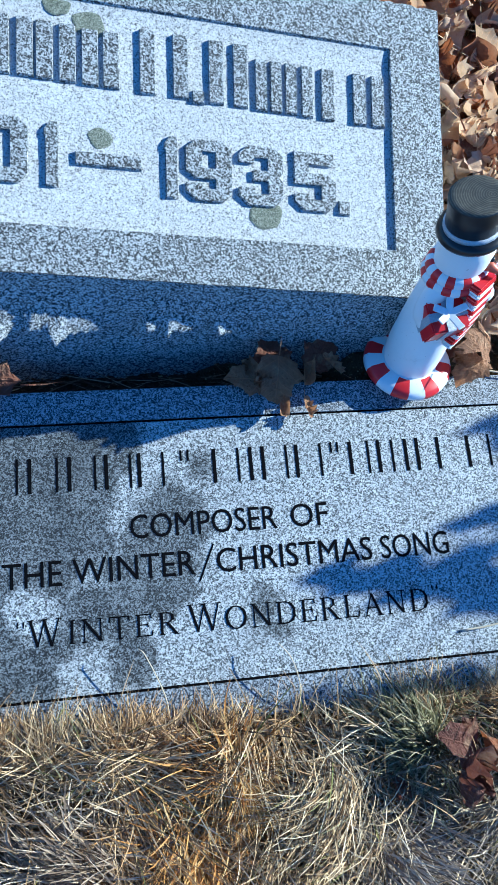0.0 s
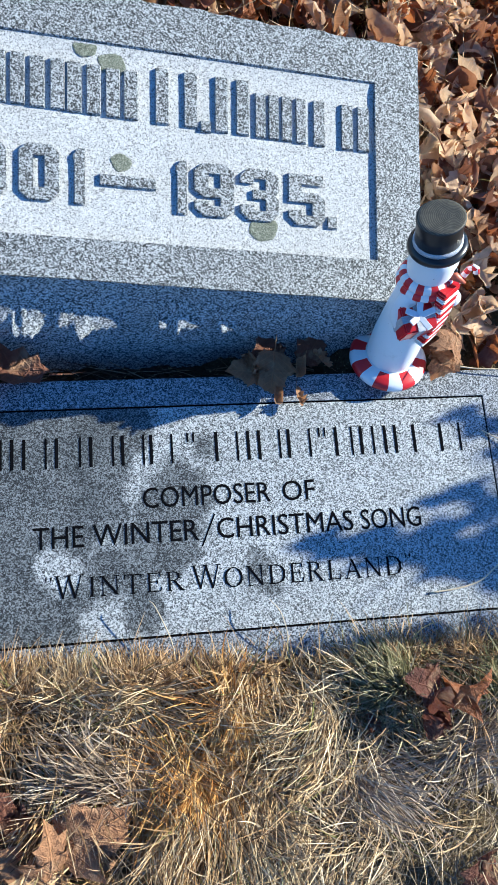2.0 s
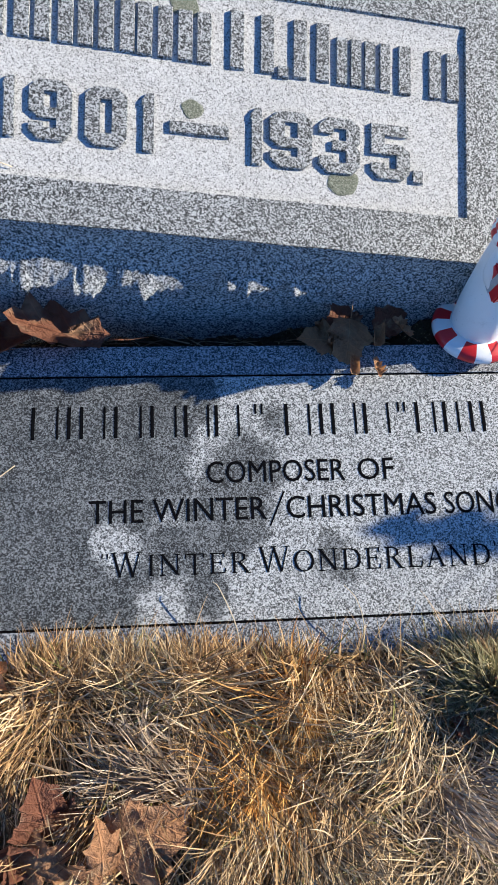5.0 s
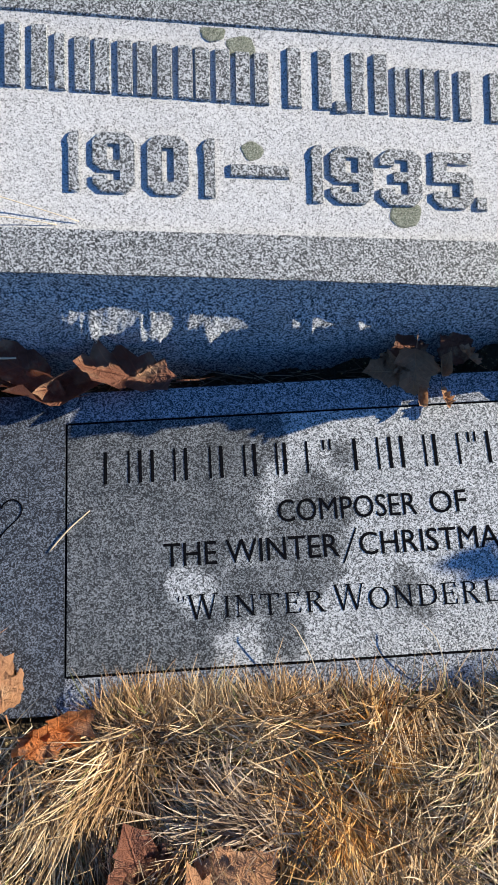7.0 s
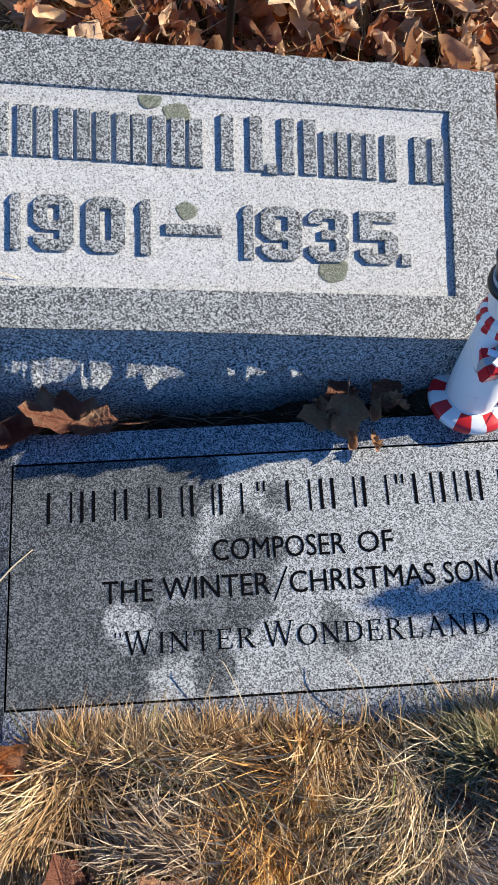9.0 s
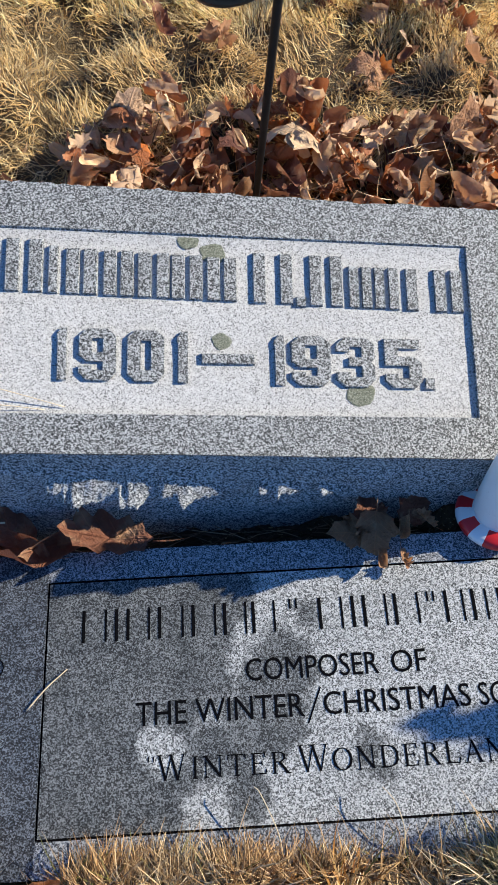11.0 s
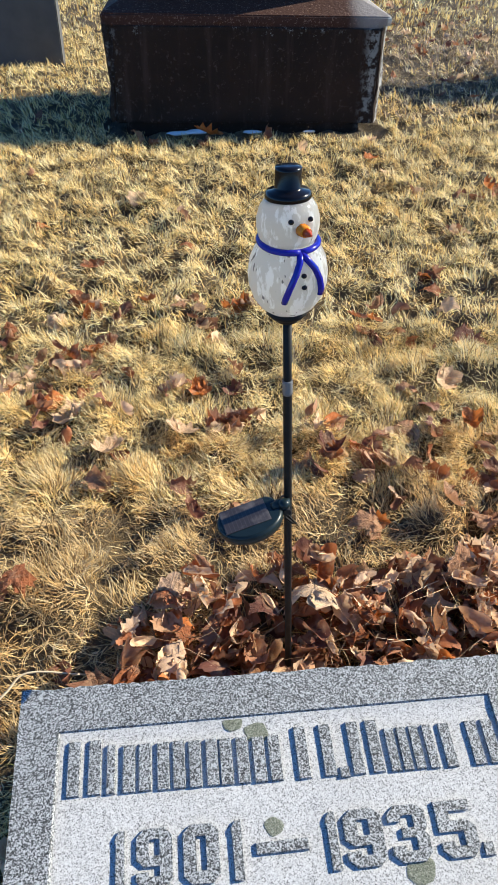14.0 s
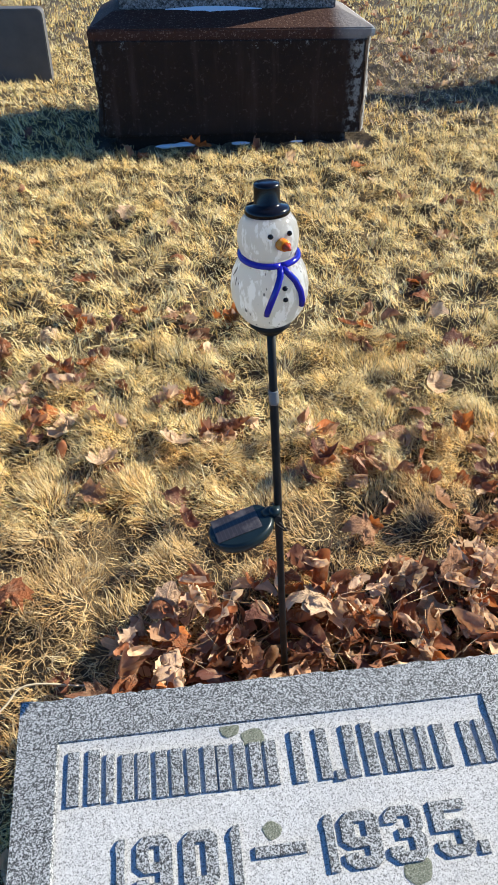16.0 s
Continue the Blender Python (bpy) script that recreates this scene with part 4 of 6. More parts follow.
def hat_top():
    m = Mat("weathered black resin", 0.5)
    r = m.add("ShaderNodeVectorMath")
    r.operation = "LENGTH"
    sx = m.add("ShaderNodeVectorMath")
    sx.operation = "MULTIPLY"
    m.t.links.new(m.co, sx.inputs[0])
    sx.inputs[1].default_value = (1, 1, 0)
    m.t.links.new(sx.outputs[0], r.inputs[0])
    rings = m.math("SINE", m.math("MULTIPLY", m.math("ADD", r.outputs["Value"], m.math("MULTIPLY", m.noise(140, 2), 0.002)), 3600.0))
    z = m.add("ShaderNodeSeparateXYZ")
    m.t.links.new(m.co, z.inputs[0])
    up = m.step(m.math("SUBTRACT", z.outputs[2], m.math("MULTIPLY_ADD", z.outputs[0], 0.23, m.math("MULTIPLY", z.outputs[1], 0.02))), 0.2195, 0.2203)
    fade = m.math("MULTIPLY", up, m.step(rings, -0.3, 0.9))
    m.color(m.mix(m.math("MULTIPLY_ADD", fade, 0.45, m.math("MULTIPLY", up, 0.4)), (0.011, 0.011, 0.013), m.mix(m.noise(160, 4), (0.03, 0.026, 0.018), (0.26, 0.22, 0.14))))
    m.put(m.b.inputs["Roughness"], m.math("MULTIPLY_ADD", up, 0.4, 0.35))
    return m.m


M_HATTOP = hat_top()
figurine()


# ---------------------------------------------------------------- solar garden stake with a glass snowman
def garden_stake():
    foot, head = Vector((0.249, 0.478, 0.02)), Vector((0.2130, 0.482, 0.628))
    axis = (head - foot).normalized()
    m = Matrix.Translation(foot) @ Vector((0, 0, 1)).rotation_difference(axis).to_matrix().to_4x4()
    top = thing("garden_stake_light", m, "solar garden stake light with white glass snowman on black pole", "garden light")
    ln = (head - foot).length
    part("pole", lathe([(0.0046, -0.12), (0.0046, ln * 0.86), (0.0042, ln * 0.865), (0.0042, ln)], 16), M_STEEL, top)
    part("tape_band", lathe([(0.0051, 0.517), (0.0053, 0.520), (0.0052, 0.532), (0.0051, 0.534)], 16), M_TAPE, top, "clear plastic tape band")
    part("collar", lathe([(0.0055, ln - 0.009), (0.0100, ln - 0.0075), (0.0115, ln - 0.004), (0.0165, ln - 0.0015), (0.0195, ln + 0.002), (0.0195, ln + 0.0045), (0.017, ln + 0.0065)], 28), M_STEEL, top)
    # glass body and head
    z = ln + 0.002
    tilt = Matrix.Translation((0, 0, z)) @ pose(0, 0, 0, -3, 1, 0) @ Matrix.Diagonal((1.03, 1.03, 0.90, 1))
    body = part("glass_body", lathe([(0.017, 0.002), (0.024, 0.008), (0.030, 0.018), (0.0338, 0.032), (0.0345, 0.044), (0.0322, 0.058), (0.0275, 0.069), (0.0222, 0.0755)], 40), M_MILK, top, "white streaked glass body", True)
    body.matrix_local = tilt
    hd = part("glass_head", lathe([(0.0225, 0.0745), (0.0245, 0.079), (0.0262, 0.088), (0.0260, 0.097), (0.0238, 0.106), (0.0195, 0.113), (0.014, 0.117)], 40), M_MILK, top, "white streaked glass head", True)
    hd.matrix_local = tilt
    hat = part("top_hat", lathe([(0.012, 0.113), (0.0175, 0.112), (0.0190, 0.1145), (0.0190, 0.118), (0.0172, 0.1205), (0.0122, 0.1215), (0.0108, 0.124), (0.0108, 0.139), (0.0104, 0.1415), (0.004, 0.1422)], 36), M_GLOSS, top, "glossy black glass top hat", True)
    hat.matrix_local = tilt

    # face direction, towards the grave's front and a little to the right
    def skin(az, zz):
        prof = [(0.024, 0.008), (0.030, 0.018), (0.0338, 0.032), (0.0345, 0.044), (0.0325, 0.058), (0.0275, 0.069), (0.0232, 0.0748), (0.0247, 0.079), (0.0262, 0.088), (0.0260, 0.097), (0.0238, 0.106)]
        r = float(np.interp(zz, [p[1] for p in prof], [p[0] for p in prof]))
        a = radians(az)
        return Vector((r * math.cos(a), r * math.sin(a), zz))

    F = -77
    for az, zz in ((F - 17, 0.1005), (F + 22, 0.1005)):
        part("eye", ball(0.0024, skin(az, zz)), M_GLOSS, hd)
    for zz in (0.052, 0.041):
        part("button", ball(0.0024, skin(F + 1, zz)), M_GLOSS, body)
    p = skin(F + 4, 0.0925)
    d = Vector((p.x, p.y, 0)).normalized()
    nose = part("nose", tube([p - d * 0.002, p + d * 0.004, p + d * 0.007], 0.0062, 12, taper=0.75), M_AMBER, hd, "amber glass nose")
    part("nose_tip", tube([p + d * 0.0068, p + d * 0.011, p + d * 0.0145], 0.0042, 12, taper=0.25), M_AMBERTIP, nose)
    grow = 1.03
    loop = [skin(F + a, 0.0745 - 0.0025 * math.cos(radians(a))) * 1.0 for a in range(0, 361, 12)]
    loop = [Vector((q.x * grow, q.y * grow, q.z)) for q in loop]
    scarf = part("scarf", tube(loop, 0.0030, 10), M_NAVY, body, "cobalt blue glass scarf")
    for pts in ([(F, 0.072), (F - 4, 0.064), (F - 11, 0.054), (F - 19, 0.042), (F - 25, 0.031), (F - 27, 0.026)], [(F, 0.072), (F + 9, 0.066), (F + 19, 0.057), (F + 26, 0.046), (F + 30, 0.036), (F + 31, 0.029)]):
        q = [skin(a, zz) for a, zz in pts]
        part("scarf_end", tube([Vector((v.x * grow, v.y * grow, v.z)) for v in q], 0.0029, 10), M_NAVY, body)
    # solar panel on its bracket
    hub = 0.385 - 0.02
    part("bracket", tube([(0.0, -0.004, hub + 0.004), (-0.010, -0.007, hub + 0.005), (-0.019, -0.010, hub + 0.002)], 0.0066, 12), M_PLASTIC, top)
    part("knob", ball(0.0072, (-0.006, -0.010, hub + 0.007), squash=(1, 1, 0.9)), M_PLASTIC, top)
    part("screw", tube([(-0.004, -0.018, hub + 0.001), (-0.004, 0.006, hub + 0.001)], 0.0048, 12), M_STEEL, top)
    part("wire", tube([(-0.003, -0.016, hub - 0.004), (0.006, -0.020, hub - 0.016), (0.004, -0.012, hub - 0.024), (-0.004, -0.006, hub - 0.018), (-0.005, -0.008, hub - 0.006)], 0.0011, 6), M_STEEL, top)
    pan = pose(-0.046, -0.016, hub - 0.004, -4, -9, 10)
    own = lathe([(0.026, -0.0085), (0.030, -0.0075), (0.0315, -0.003), (0.0315, 0.002), (0.0300, 0.0045), (0.0285, 0.005)], 40)
    bmesh.ops.transform(own, matrix=Matrix.Diagonal((1.22, 1.05, 1, 1)), verts=own.verts)
    for v in own.verts:
        v.co.y = min(v.co.y, 0.0215 + 0.05 * (v.co.z - 0.005))     # the far side is cut off straight
    panel = part("solar_panel", own, M_PLASTIC, top, "oval dark plastic solar panel")
    panel.matrix_local = pan
    part("cell", box(-0.031, 0.022, -0.0175, 0.0208, 0.0045, 0.0058, bevel=0.0006), M_CELL, panel, "brown solar cell")
    return top


garden_stake()


# ---------------------------------------------------------------- family monument behind
def monument():
    m = pose(-0.095, 3.46, -0.045, 0, 0, -3.2)
    top = thing("family_monument", m, "dark weathered granite family monument on a heavy plinth", "monument")
    W, D, H = 1.275, 0.78, 0.485

    def rough_block(x0, x1, y0, y1, z0, z1, n, amp, seed, chamfer=0.0):
        bm = bmesh.new()
        bmesh.ops.create_cube(bm, size=1, matrix=Matrix.Translation(((x0 + x1) / 2, (y0 + y1) / 2, (z0 + z1) / 2)) @ Matrix.Diagonal((x1 - x0, y1 - y0, z1 - z0, 1)))
        if chamfer:
            bmesh.ops.bevel(bm, geom=[e for e in bm.edges if abs(e.verts[0].co.z - e.verts[1].co.z) > 0.05], offset=chamfer, segments=1, affect="EDGES")
        bmesh.ops.bevel(bm, geom=bm.edges[:], offset=0.008, segments=2, affect="EDGES")
        bmesh.ops.subdivide_edges(bm, edges=bm.edges[:], cuts=n, use_grid_fill=True)
        for v in bm.verts:
            p = v.co * 9
            edge = min(abs(v.co.x - x0), abs(v.co.x - x1))
            k = amp * (1.0 if edge < 0.05 else 0.35)
            v.co += noise.noise_vector(p + Vector((seed, 0, 0))) * k + noise.noise_vector(p * 4) * k * 0.4
        return bm

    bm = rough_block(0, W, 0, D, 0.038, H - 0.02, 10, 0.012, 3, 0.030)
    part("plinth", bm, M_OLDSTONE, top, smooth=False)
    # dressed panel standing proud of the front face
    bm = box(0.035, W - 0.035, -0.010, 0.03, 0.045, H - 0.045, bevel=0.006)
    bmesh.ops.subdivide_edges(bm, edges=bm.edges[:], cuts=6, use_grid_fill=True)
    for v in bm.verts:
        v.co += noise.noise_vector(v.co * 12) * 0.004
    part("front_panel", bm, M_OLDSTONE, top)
    # sloped wash above the plinth
    bm = bmesh.new()
    lo = [bm.verts.new(p) for p in ((-0.004, -0.004, H - 0.035), (W + 0.004, -0.004, H - 0.035), (W + 0.004, D + 0.004, H - 0.035), (-0.004, D + 0.004, H - 0.035))]
    mid = [bm.verts.new(p) for p in ((-0.004, -0.004, H), (W + 0.004, -0.004, H), (W + 0.004, D + 0.004, H), (-0.004, D + 0.004, H))]
    hi = [bm.verts.new(p) for p in ((0.11, 0.13, H + 0.055), (W - 0.13, 0.13, H + 0.055), (W - 0.13, D - 0.13, H + 0.055), (0.11, D - 0.13, H + 0.055))]
    for a, b in ((lo, mid), (mid, hi)):
        for i in range(4):
            bm.faces.new((a[i], a[(i + 1) % 4], b[(i + 1) % 4], b[i]))
    bm.faces.new(hi)
    bm.faces.new(lo[::-1])
    bmesh.ops.bevel(bm, geom=bm.edges[:], offset=0.005, segments=2, affect="EDGES")
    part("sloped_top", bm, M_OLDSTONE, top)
    part("foundation", rough_block(0.07, W - 0.09, 0.012, D - 0.05, -0.12, 0.046, 8, 0.014, 9), M_OLDSTONE, top, "mortared rubble foundation")
    part("die", rough_block(0.135, W - 0.155, 0.155, D - 0.155, H + 0.05, 1.45, 5, 0.003, 5), M_DIE, top, "grey granite upright die")
    for x0, x1 in ((0.34, 0.78),):
        bm = bmesh.new()
        vs = []
        for i in range(25):
            x = x0 + (x1 - x0) * i / 24
            e = 0.014 + 0.042 * math.sin(math.pi * i / 24) ** 0.6 + 0.006 * noise.noise((i * 0.5, 0, 0))
            vs.append([bm.verts.new((x, 0.152 - e * f, H + 0.058 - 0.02 * f + 0.010 * (1 - f) * math.sin(math.pi * i / 24))) for f in (0, 0.4, 0.8, 1.0)])
        for a, b in zip(vs, vs[1:]):
            for i in range(3):
                bm.faces.new((a[i], a[i + 1], b[i + 1], b[i]))
        ob = part("snow_patch", bm, M_SNOW, None, smooth=True)
        ob.matrix_world = m
        tagged(ob, "thin patch of old snow on the monument's ledge", "snow")
    return top


monument()


def snow_lump(x, y, r, flat):
    bm = bmesh.new()
    bmesh.ops.create_icosphere(bm, subdivisions=3, radius=r)
    for v in bm.verts:
        v.co += noise.noise_vector(v.co * 30 + Vector((x, y, 0)) * 9) * r * 0.35
        v.co.z *= flat
        v.co.y *= 0.45
    ob = part("snow_patch", bm, M_SNOW, smooth=True)
    ob.location = (x, y, float(ground_z(x, y)) + 0.012)
    tagged(ob, "small patch of old snow at the plinth's foot", "snow", "snow at the plinth")


for x, y, r in ((0.22, 3.395, 0.055), (0.30, 3.390, 0.060), (0.57, 3.375, 0.045), (0.84, 3.365, 0.030)):
    snow_lump(x, y, r, 0.13)



def slab_stone(x, y, w, h, d, rz, label, round_r):
    bm = bmesh.new()
    pts = [(0, 0), (w, 0), (w, h - round_r)] + [(w - round_r + round_r * math.cos(a), h - round_r + round_r * math.sin(a)) for a in (0.4, 0.8, 1.2, 1.57)]
    pts += [(round_r - round_r * math.sin(a), h - round_r + round_r * math.cos(a)) for a in (0.0, 0.4, 0.8, 1.2)] + [(0, h - round_r)]
    fr, bk = [bm.verts.new((px, 0, pz)) for px, pz in pts], [bm.verts.new((px, d, pz)) for px, pz in pts]
    bm.faces.new(fr)
    bm.faces.new(bk[::-1])
    for i in range(len(pts)):
        bm.faces.new((fr[i], bk[i], bk[(i + 1) % len(pts)], fr[(i + 1) % len(pts)]))
    bmesh.ops.recalc_face_normals(bm, faces=bm.faces[:])
    bmesh.ops.bevel(bm, geom=[e for e in bm.edges if e.calc_face_angle(0) > 1.0], offset=0.006, segments=2, affect="EDGES")
    top = thing("headstone", pose(x, y, float(ground_z(x + w / 2, y)) - 0.03, 0, 0, rz), label, "headstone")
    part("tablet", bm, M_SLATE, top)
    part("footing", box(-0.06, w + 0.06, -0.05, d + 0.05, -0.05, 0.045, bevel=0.012), M_DIE, top, "low concrete footing")
    return top


slab_stone(-1.145, 4.83, 0.72, 0.455, 0.12, -2, "dark slate headstone seen in shade", 0.035)
# this one stands out of view, added to cast a shadow on the lawn
slab_stone(3.30, 4.72, 0.55, 1.22, 0.14, -80, "tall slate headstone added out of view to shade the lawn", 0.05)


# ---------------------------------------------------------------- fallen leaves
MAPLE = ((0, -0.02), (0.10, 0.0), (0.30, -0.10), (0.27, 0.02), (0.47, 0.08), (0.36, 0.18), (0.62, 0.40), (0.45, 0.40), (0.41, 0.50), (0.24, 0.43), (0.22, 0.56), (0.30, 0.70), (0.15, 0.69), (0.11, 0.84), (0.0, 1.0))
OAK = ((0, -0.02), (0.05, 0.08), (0.16, 0.10), (0.12, 0.22), (0.26, 0.30), (0.15, 0.42), (0.34, 0.54), (0.17, 0.62), (0.27, 0.76), (0.11, 0.80), (0.10, 0.92), (0.0, 1.0))
BEECH = ((0, 0.0), (0.09, 0.06), (0.18, 0.16), (0.25, 0.30), (0.28, 0.44), (0.27, 0.56), (0.24, 0.66), (0.19, 0.76), (0.14, 0.84), (0.08, 0.91), (0.04, 0.96), (0.0, 1.0))


def leaf_arrays(half, seed, roll=None, bend=None, fill=None):
    """Places and triangles of one curled dry leaf, about 1 long, lying in the xy plane."""
    r = random.Random(seed)
    edge = list(half) + [(-x, y) for x, y in half[-2:0:-1]]
    full = fill or r.choice((0.15, 0.25, 0.4, 0.5))            # how far the lobes are filled up, as torn and shrunken leaves are
    edge = [(x * r.uniform(0.82, 1.12), y + r.uniform(-0.04, 0.04)) for x, y in edge]
    edge = [(x + full * (0.40 * x / max(0.2, math.hypot(x, y - 0.42)) - x), y + full * (0.42 + 0.45 * (y - 0.42) / max(0.2, math.hypot(x, y - 0.42)) - y)) for x, y in edge]
    n = len(edge)
    v = [(0.0, 0.42)]
    for s in (0.3, 0.55, 0.78, 1.0):
        v += [(x * s, 0.42 + (y - 0.42) * s) for x, y in edge]
    v = np.array(v)
    kx = roll or r.choice((1.8, 2.8, 3.8, 4.6, 5.6, 6.6)) * r.choice((1, 1, -1))
    ky = bend or r.uniform(0.5, 2.8) * r.choice((1, 1, -1))
    ph, ph2, skew = r.uniform(0, 6), r.uniform(0, 6), r.uniform(-1.3, 1.3)
    x, y = v[:, 0], v[:, 1] - 0.42
    rad = np.hypot(x, y)
    ang = np.arctan2(y, x)
    z = 0.16 * rad * rad * np.sin(3 * ang + ph) + 0.085 * rad * np.sin(5 * ang + ph2) * (rad > 0.15) + 0.030 * np.sin(17 * x + ph) * np.sin(14 * y + ph2) + 0.12 * np.abs(x)
    z += 0.8 * np.maximum(0, rad - 0.30) ** 1.4 * np.sin(2 * ang + ph2)          # shrivelled rim
    t = x + skew * 0.25 * y                       # rolled about a slanting axis, then bent along its length
    x2, z = x - t + np.sin(kx * t) / kx, z + (1 - np.cos(kx * t)) / kx
    y2, z = np.sin(ky * y) / ky, z + (1 - np.cos(ky * y)) / ky
    out = np.stack([x2, y2, z], -1)
    tr = []
    for k in range(n):
        a, b = 1 + k, 1 + (k + 1) % n
        tr.append((0, a, b))
        for s in (0, n, 2 * n):
            tr += [(a + s, a + s + n, b + s + n), (a + s, b + s + n, b + s)]
    # stalk
    base = len(out)
    st = np.array([(-0.010, -0.42, 0), (0.010, -0.42, 0.0), (0.012, -0.62, 0.05), (-0.004, -0.62, 0.05), (0.02, -0.78, 0.12)])
    out = np.concatenate([out, st])
    tr += [(base, base + 1, base + 2), (base, base + 2, base + 3), (base + 3, base + 2, base + 4)]
    return out, np.array(tr)


LEAVES = [leaf_arrays((MAPLE, MAPLE, OAK, MAPLE, BEECH, OAK)[i % 6], 40 + i) for i in range(18)]
LEAVES += [leaf_arrays(MAPLE, 71, -1.6, -2.4, 0.4), leaf_arrays(MAPLE, 72, -1.9, -1.5), leaf_arrays(MAPLE, 73, 0.8, -1.0, 0.5), leaf_arrays(OAK, 74, 5.0, 1.2), leaf_arrays(BEECH, 75, 6.0, 0.8), leaf_arrays(OAK, 76, 8.5, 0.9), leaf_arrays(BEECH, 77, 9.5, -0.8), leaf_arrays(MAPLE, 78, 7.0, 1.5)]
LEAF_MESH = []
for arr_v, arr_t in LEAVES:
    me = bpy.data.meshes.new("fallen_leaf")
    me.from_pydata(arr_v.tolist(), [], arr_t.tolist())
    me.polygons.foreach_set("use_smooth", [True] * len(me.polygons))
    me.materials.append(M_LEAF)
    LEAF_MESH.append(me)


def put_leaf(x, y, z, size, yaw, tip, roll, kind, label="", tone=""):
    ob = new("fallen_leaf", LEAF_MESH[kind % len(LEAF_MESH)])
    ob.matrix_world = pose(x, y, z, math.degrees(tip), math.degrees(roll), math.degrees(yaw)) @ Matrix.Scale(size, 4)
    for word in ("dark", "rust", "tan", "orange", "grey", "purple", "brown"):
        if word in label.split(" ")[0] + " " + label.split("-")[0] and not tone:
            tone = word
    if tone:
        ob.material_slots[0].link = "OBJECT"
        ob.material_slots[0].material = LEAF_TONE[tone]
    tagged(ob, label or ("curled brown maple leaf on the ground", "dry brown lobed leaf among others", "curled tan oak leaf on the ground")[(kind % 6) // 2], "leaf", "fallen leaves")
    return ob


def pile_top(x, y):
    """How high the heap of leaves stands above the ground."""
    x, y = np.asarray(x, float), np.asarray(y, float)
    far = 0.10 + 0.20 * smooth((x + 0.12) / 0.30) + 0.015 * np.sin(23 * x) + 0.012 * np.sin(51 * x + 1)
    back = smooth((x + 0.14) / 0.16) * smooth((y - 0.37) / 0.03) * smooth((0.40 + far - y) / (0.35 * far)) * smooth((1.9 - x) / 0.6) * 0.055
    right = smooth((x - 0.505) / 0.09) * smooth((y - 0.03) / 0.10) * smooth((0.72 - y) / 0.12) * smooth((1.6 - x) / 0.6) * 0.060
    return np.maximum(back, right)


lr = random.Random(11)
spots = []
# the drift behind and beside the bevel stone
while len(spots) < 820:
    x, y = lr.uniform(-0.12, 1.5), lr.uniform(0.0, 1.05)
    if -0.10 < x < 0.530 and y < 0.40:
        continue
    if x < 0.66 and y < 0.045:
        continue
    dens = float(pile_top(x, y)) / 0.055
    if lr.random() < dens + 0.02:
        spots.append((x, y))
CLUMPS = ((-0.10, 1.63, 5), (0.17, 1.58, 5), (0.20, 1.47, 3), (0.30, 1.55, 5), (-0.07, 1.41, 4), (-0.17, 1.36, 5), (-0.22, 1.26, 6), (-0.12, 1.27, 5), (-0.19, 1.17, 5), (-0.14, 1.10, 4), (-0.05, 1.22, 3), (0.11, 1.20, 4),
          (0.19, 1.20, 4), (0.23, 1.08, 10), (0.28, 1.11, 6), (0.20, 1.02, 3), (-0.03, 0.99, 3), (0.41, 1.06, 5), (0.45, 1.03, 4), (0.59, 1.02, 5), (0.63, 1.01, 7), (0.48, 0.92, 7), (0.46, 0.98, 4), (0.51, 0.90, 5))
CLUMPS += ((0.40, 0.93, 3), (0.72, 0.90, 9), (0.71, 0.85, 8), (0.74, 1.01, 4), (0.72, 1.40, 3), (0.67, 1.54, 3), (0.87, 1.39, 3), (0.61, 1.40, 3), (0.88, 1.74, 4), (1.42, 2.50, 4), (1.24, 2.47, 3), (1.09, 2.50, 2), (0.70, 0.78, 6),
           (0.66, 0.74, 4), (-0.17, 0.67, 3), (-0.01, 1.13, 2), (0.03, 1.67, 2), (0.33, 3.20, 3), (1.10, 2.10, 4), (1.30, 1.60, 10), (1.10, 1.20, 12), (0.21, 2.30, 2), (-0.30, 1.55, 5))
for cx, cy, n in CLUMPS:
    for _ in range(n if cy > 1.12 else int(n * 0.6 + 0.5)):
        spots.append((cx + lr.gauss(0, 0.030), cy + lr.gauss(0, 0.024)))
for _ in range(45):
    spots.append((lr.uniform(-1.3, 2.6), lr.uniform(0.7, 6.0)))
for _ in range(26):                       # left of the bevel stone
    spots.append((lr.uniform(-0.30, -0.115), lr.uniform(-0.02, 0.30)))

loose_v, loose_t, count = [], [], 0
for k, (x, y) in enumerate(spots):
    size = (lr.uniform(0.040, 0.088) if pile_top(x, y) > 0.01 else lr.uniform(0.040, 0.070)) if y < 3.0 else lr.uniform(0.06, 0.10)
    hgt = float(pile_top(x, y))
    z = float(ground_z(x, y)) + 0.012 + hgt * lr.uniform(0.15, 1.0) + (0.010 if y > 0.72 else 0.0)
    yaw, tip, roll = lr.uniform(0, 6.28), lr.gauss(0, 0.75), lr.gauss(0, 0.75)
    kind = lr.randrange(18)
    if k % 3 != 2 and count < 150 and y < 1.2 or y > 1.2 and k % 2 and count < 215:
        put_leaf(x, y, z, size, yaw, tip, roll, kind)
        count += 1
    else:
        a, t = LEAVES[kind]
        rot = np.array(pose(0, 0, 0, math.degrees(tip), math.degrees(roll), math.degrees(yaw)).to_3x3())
        loose_t.append(t + sum(len(q) for q in loose_v))
        loose_v.append(a * size @ rot.T + (x, y, z))
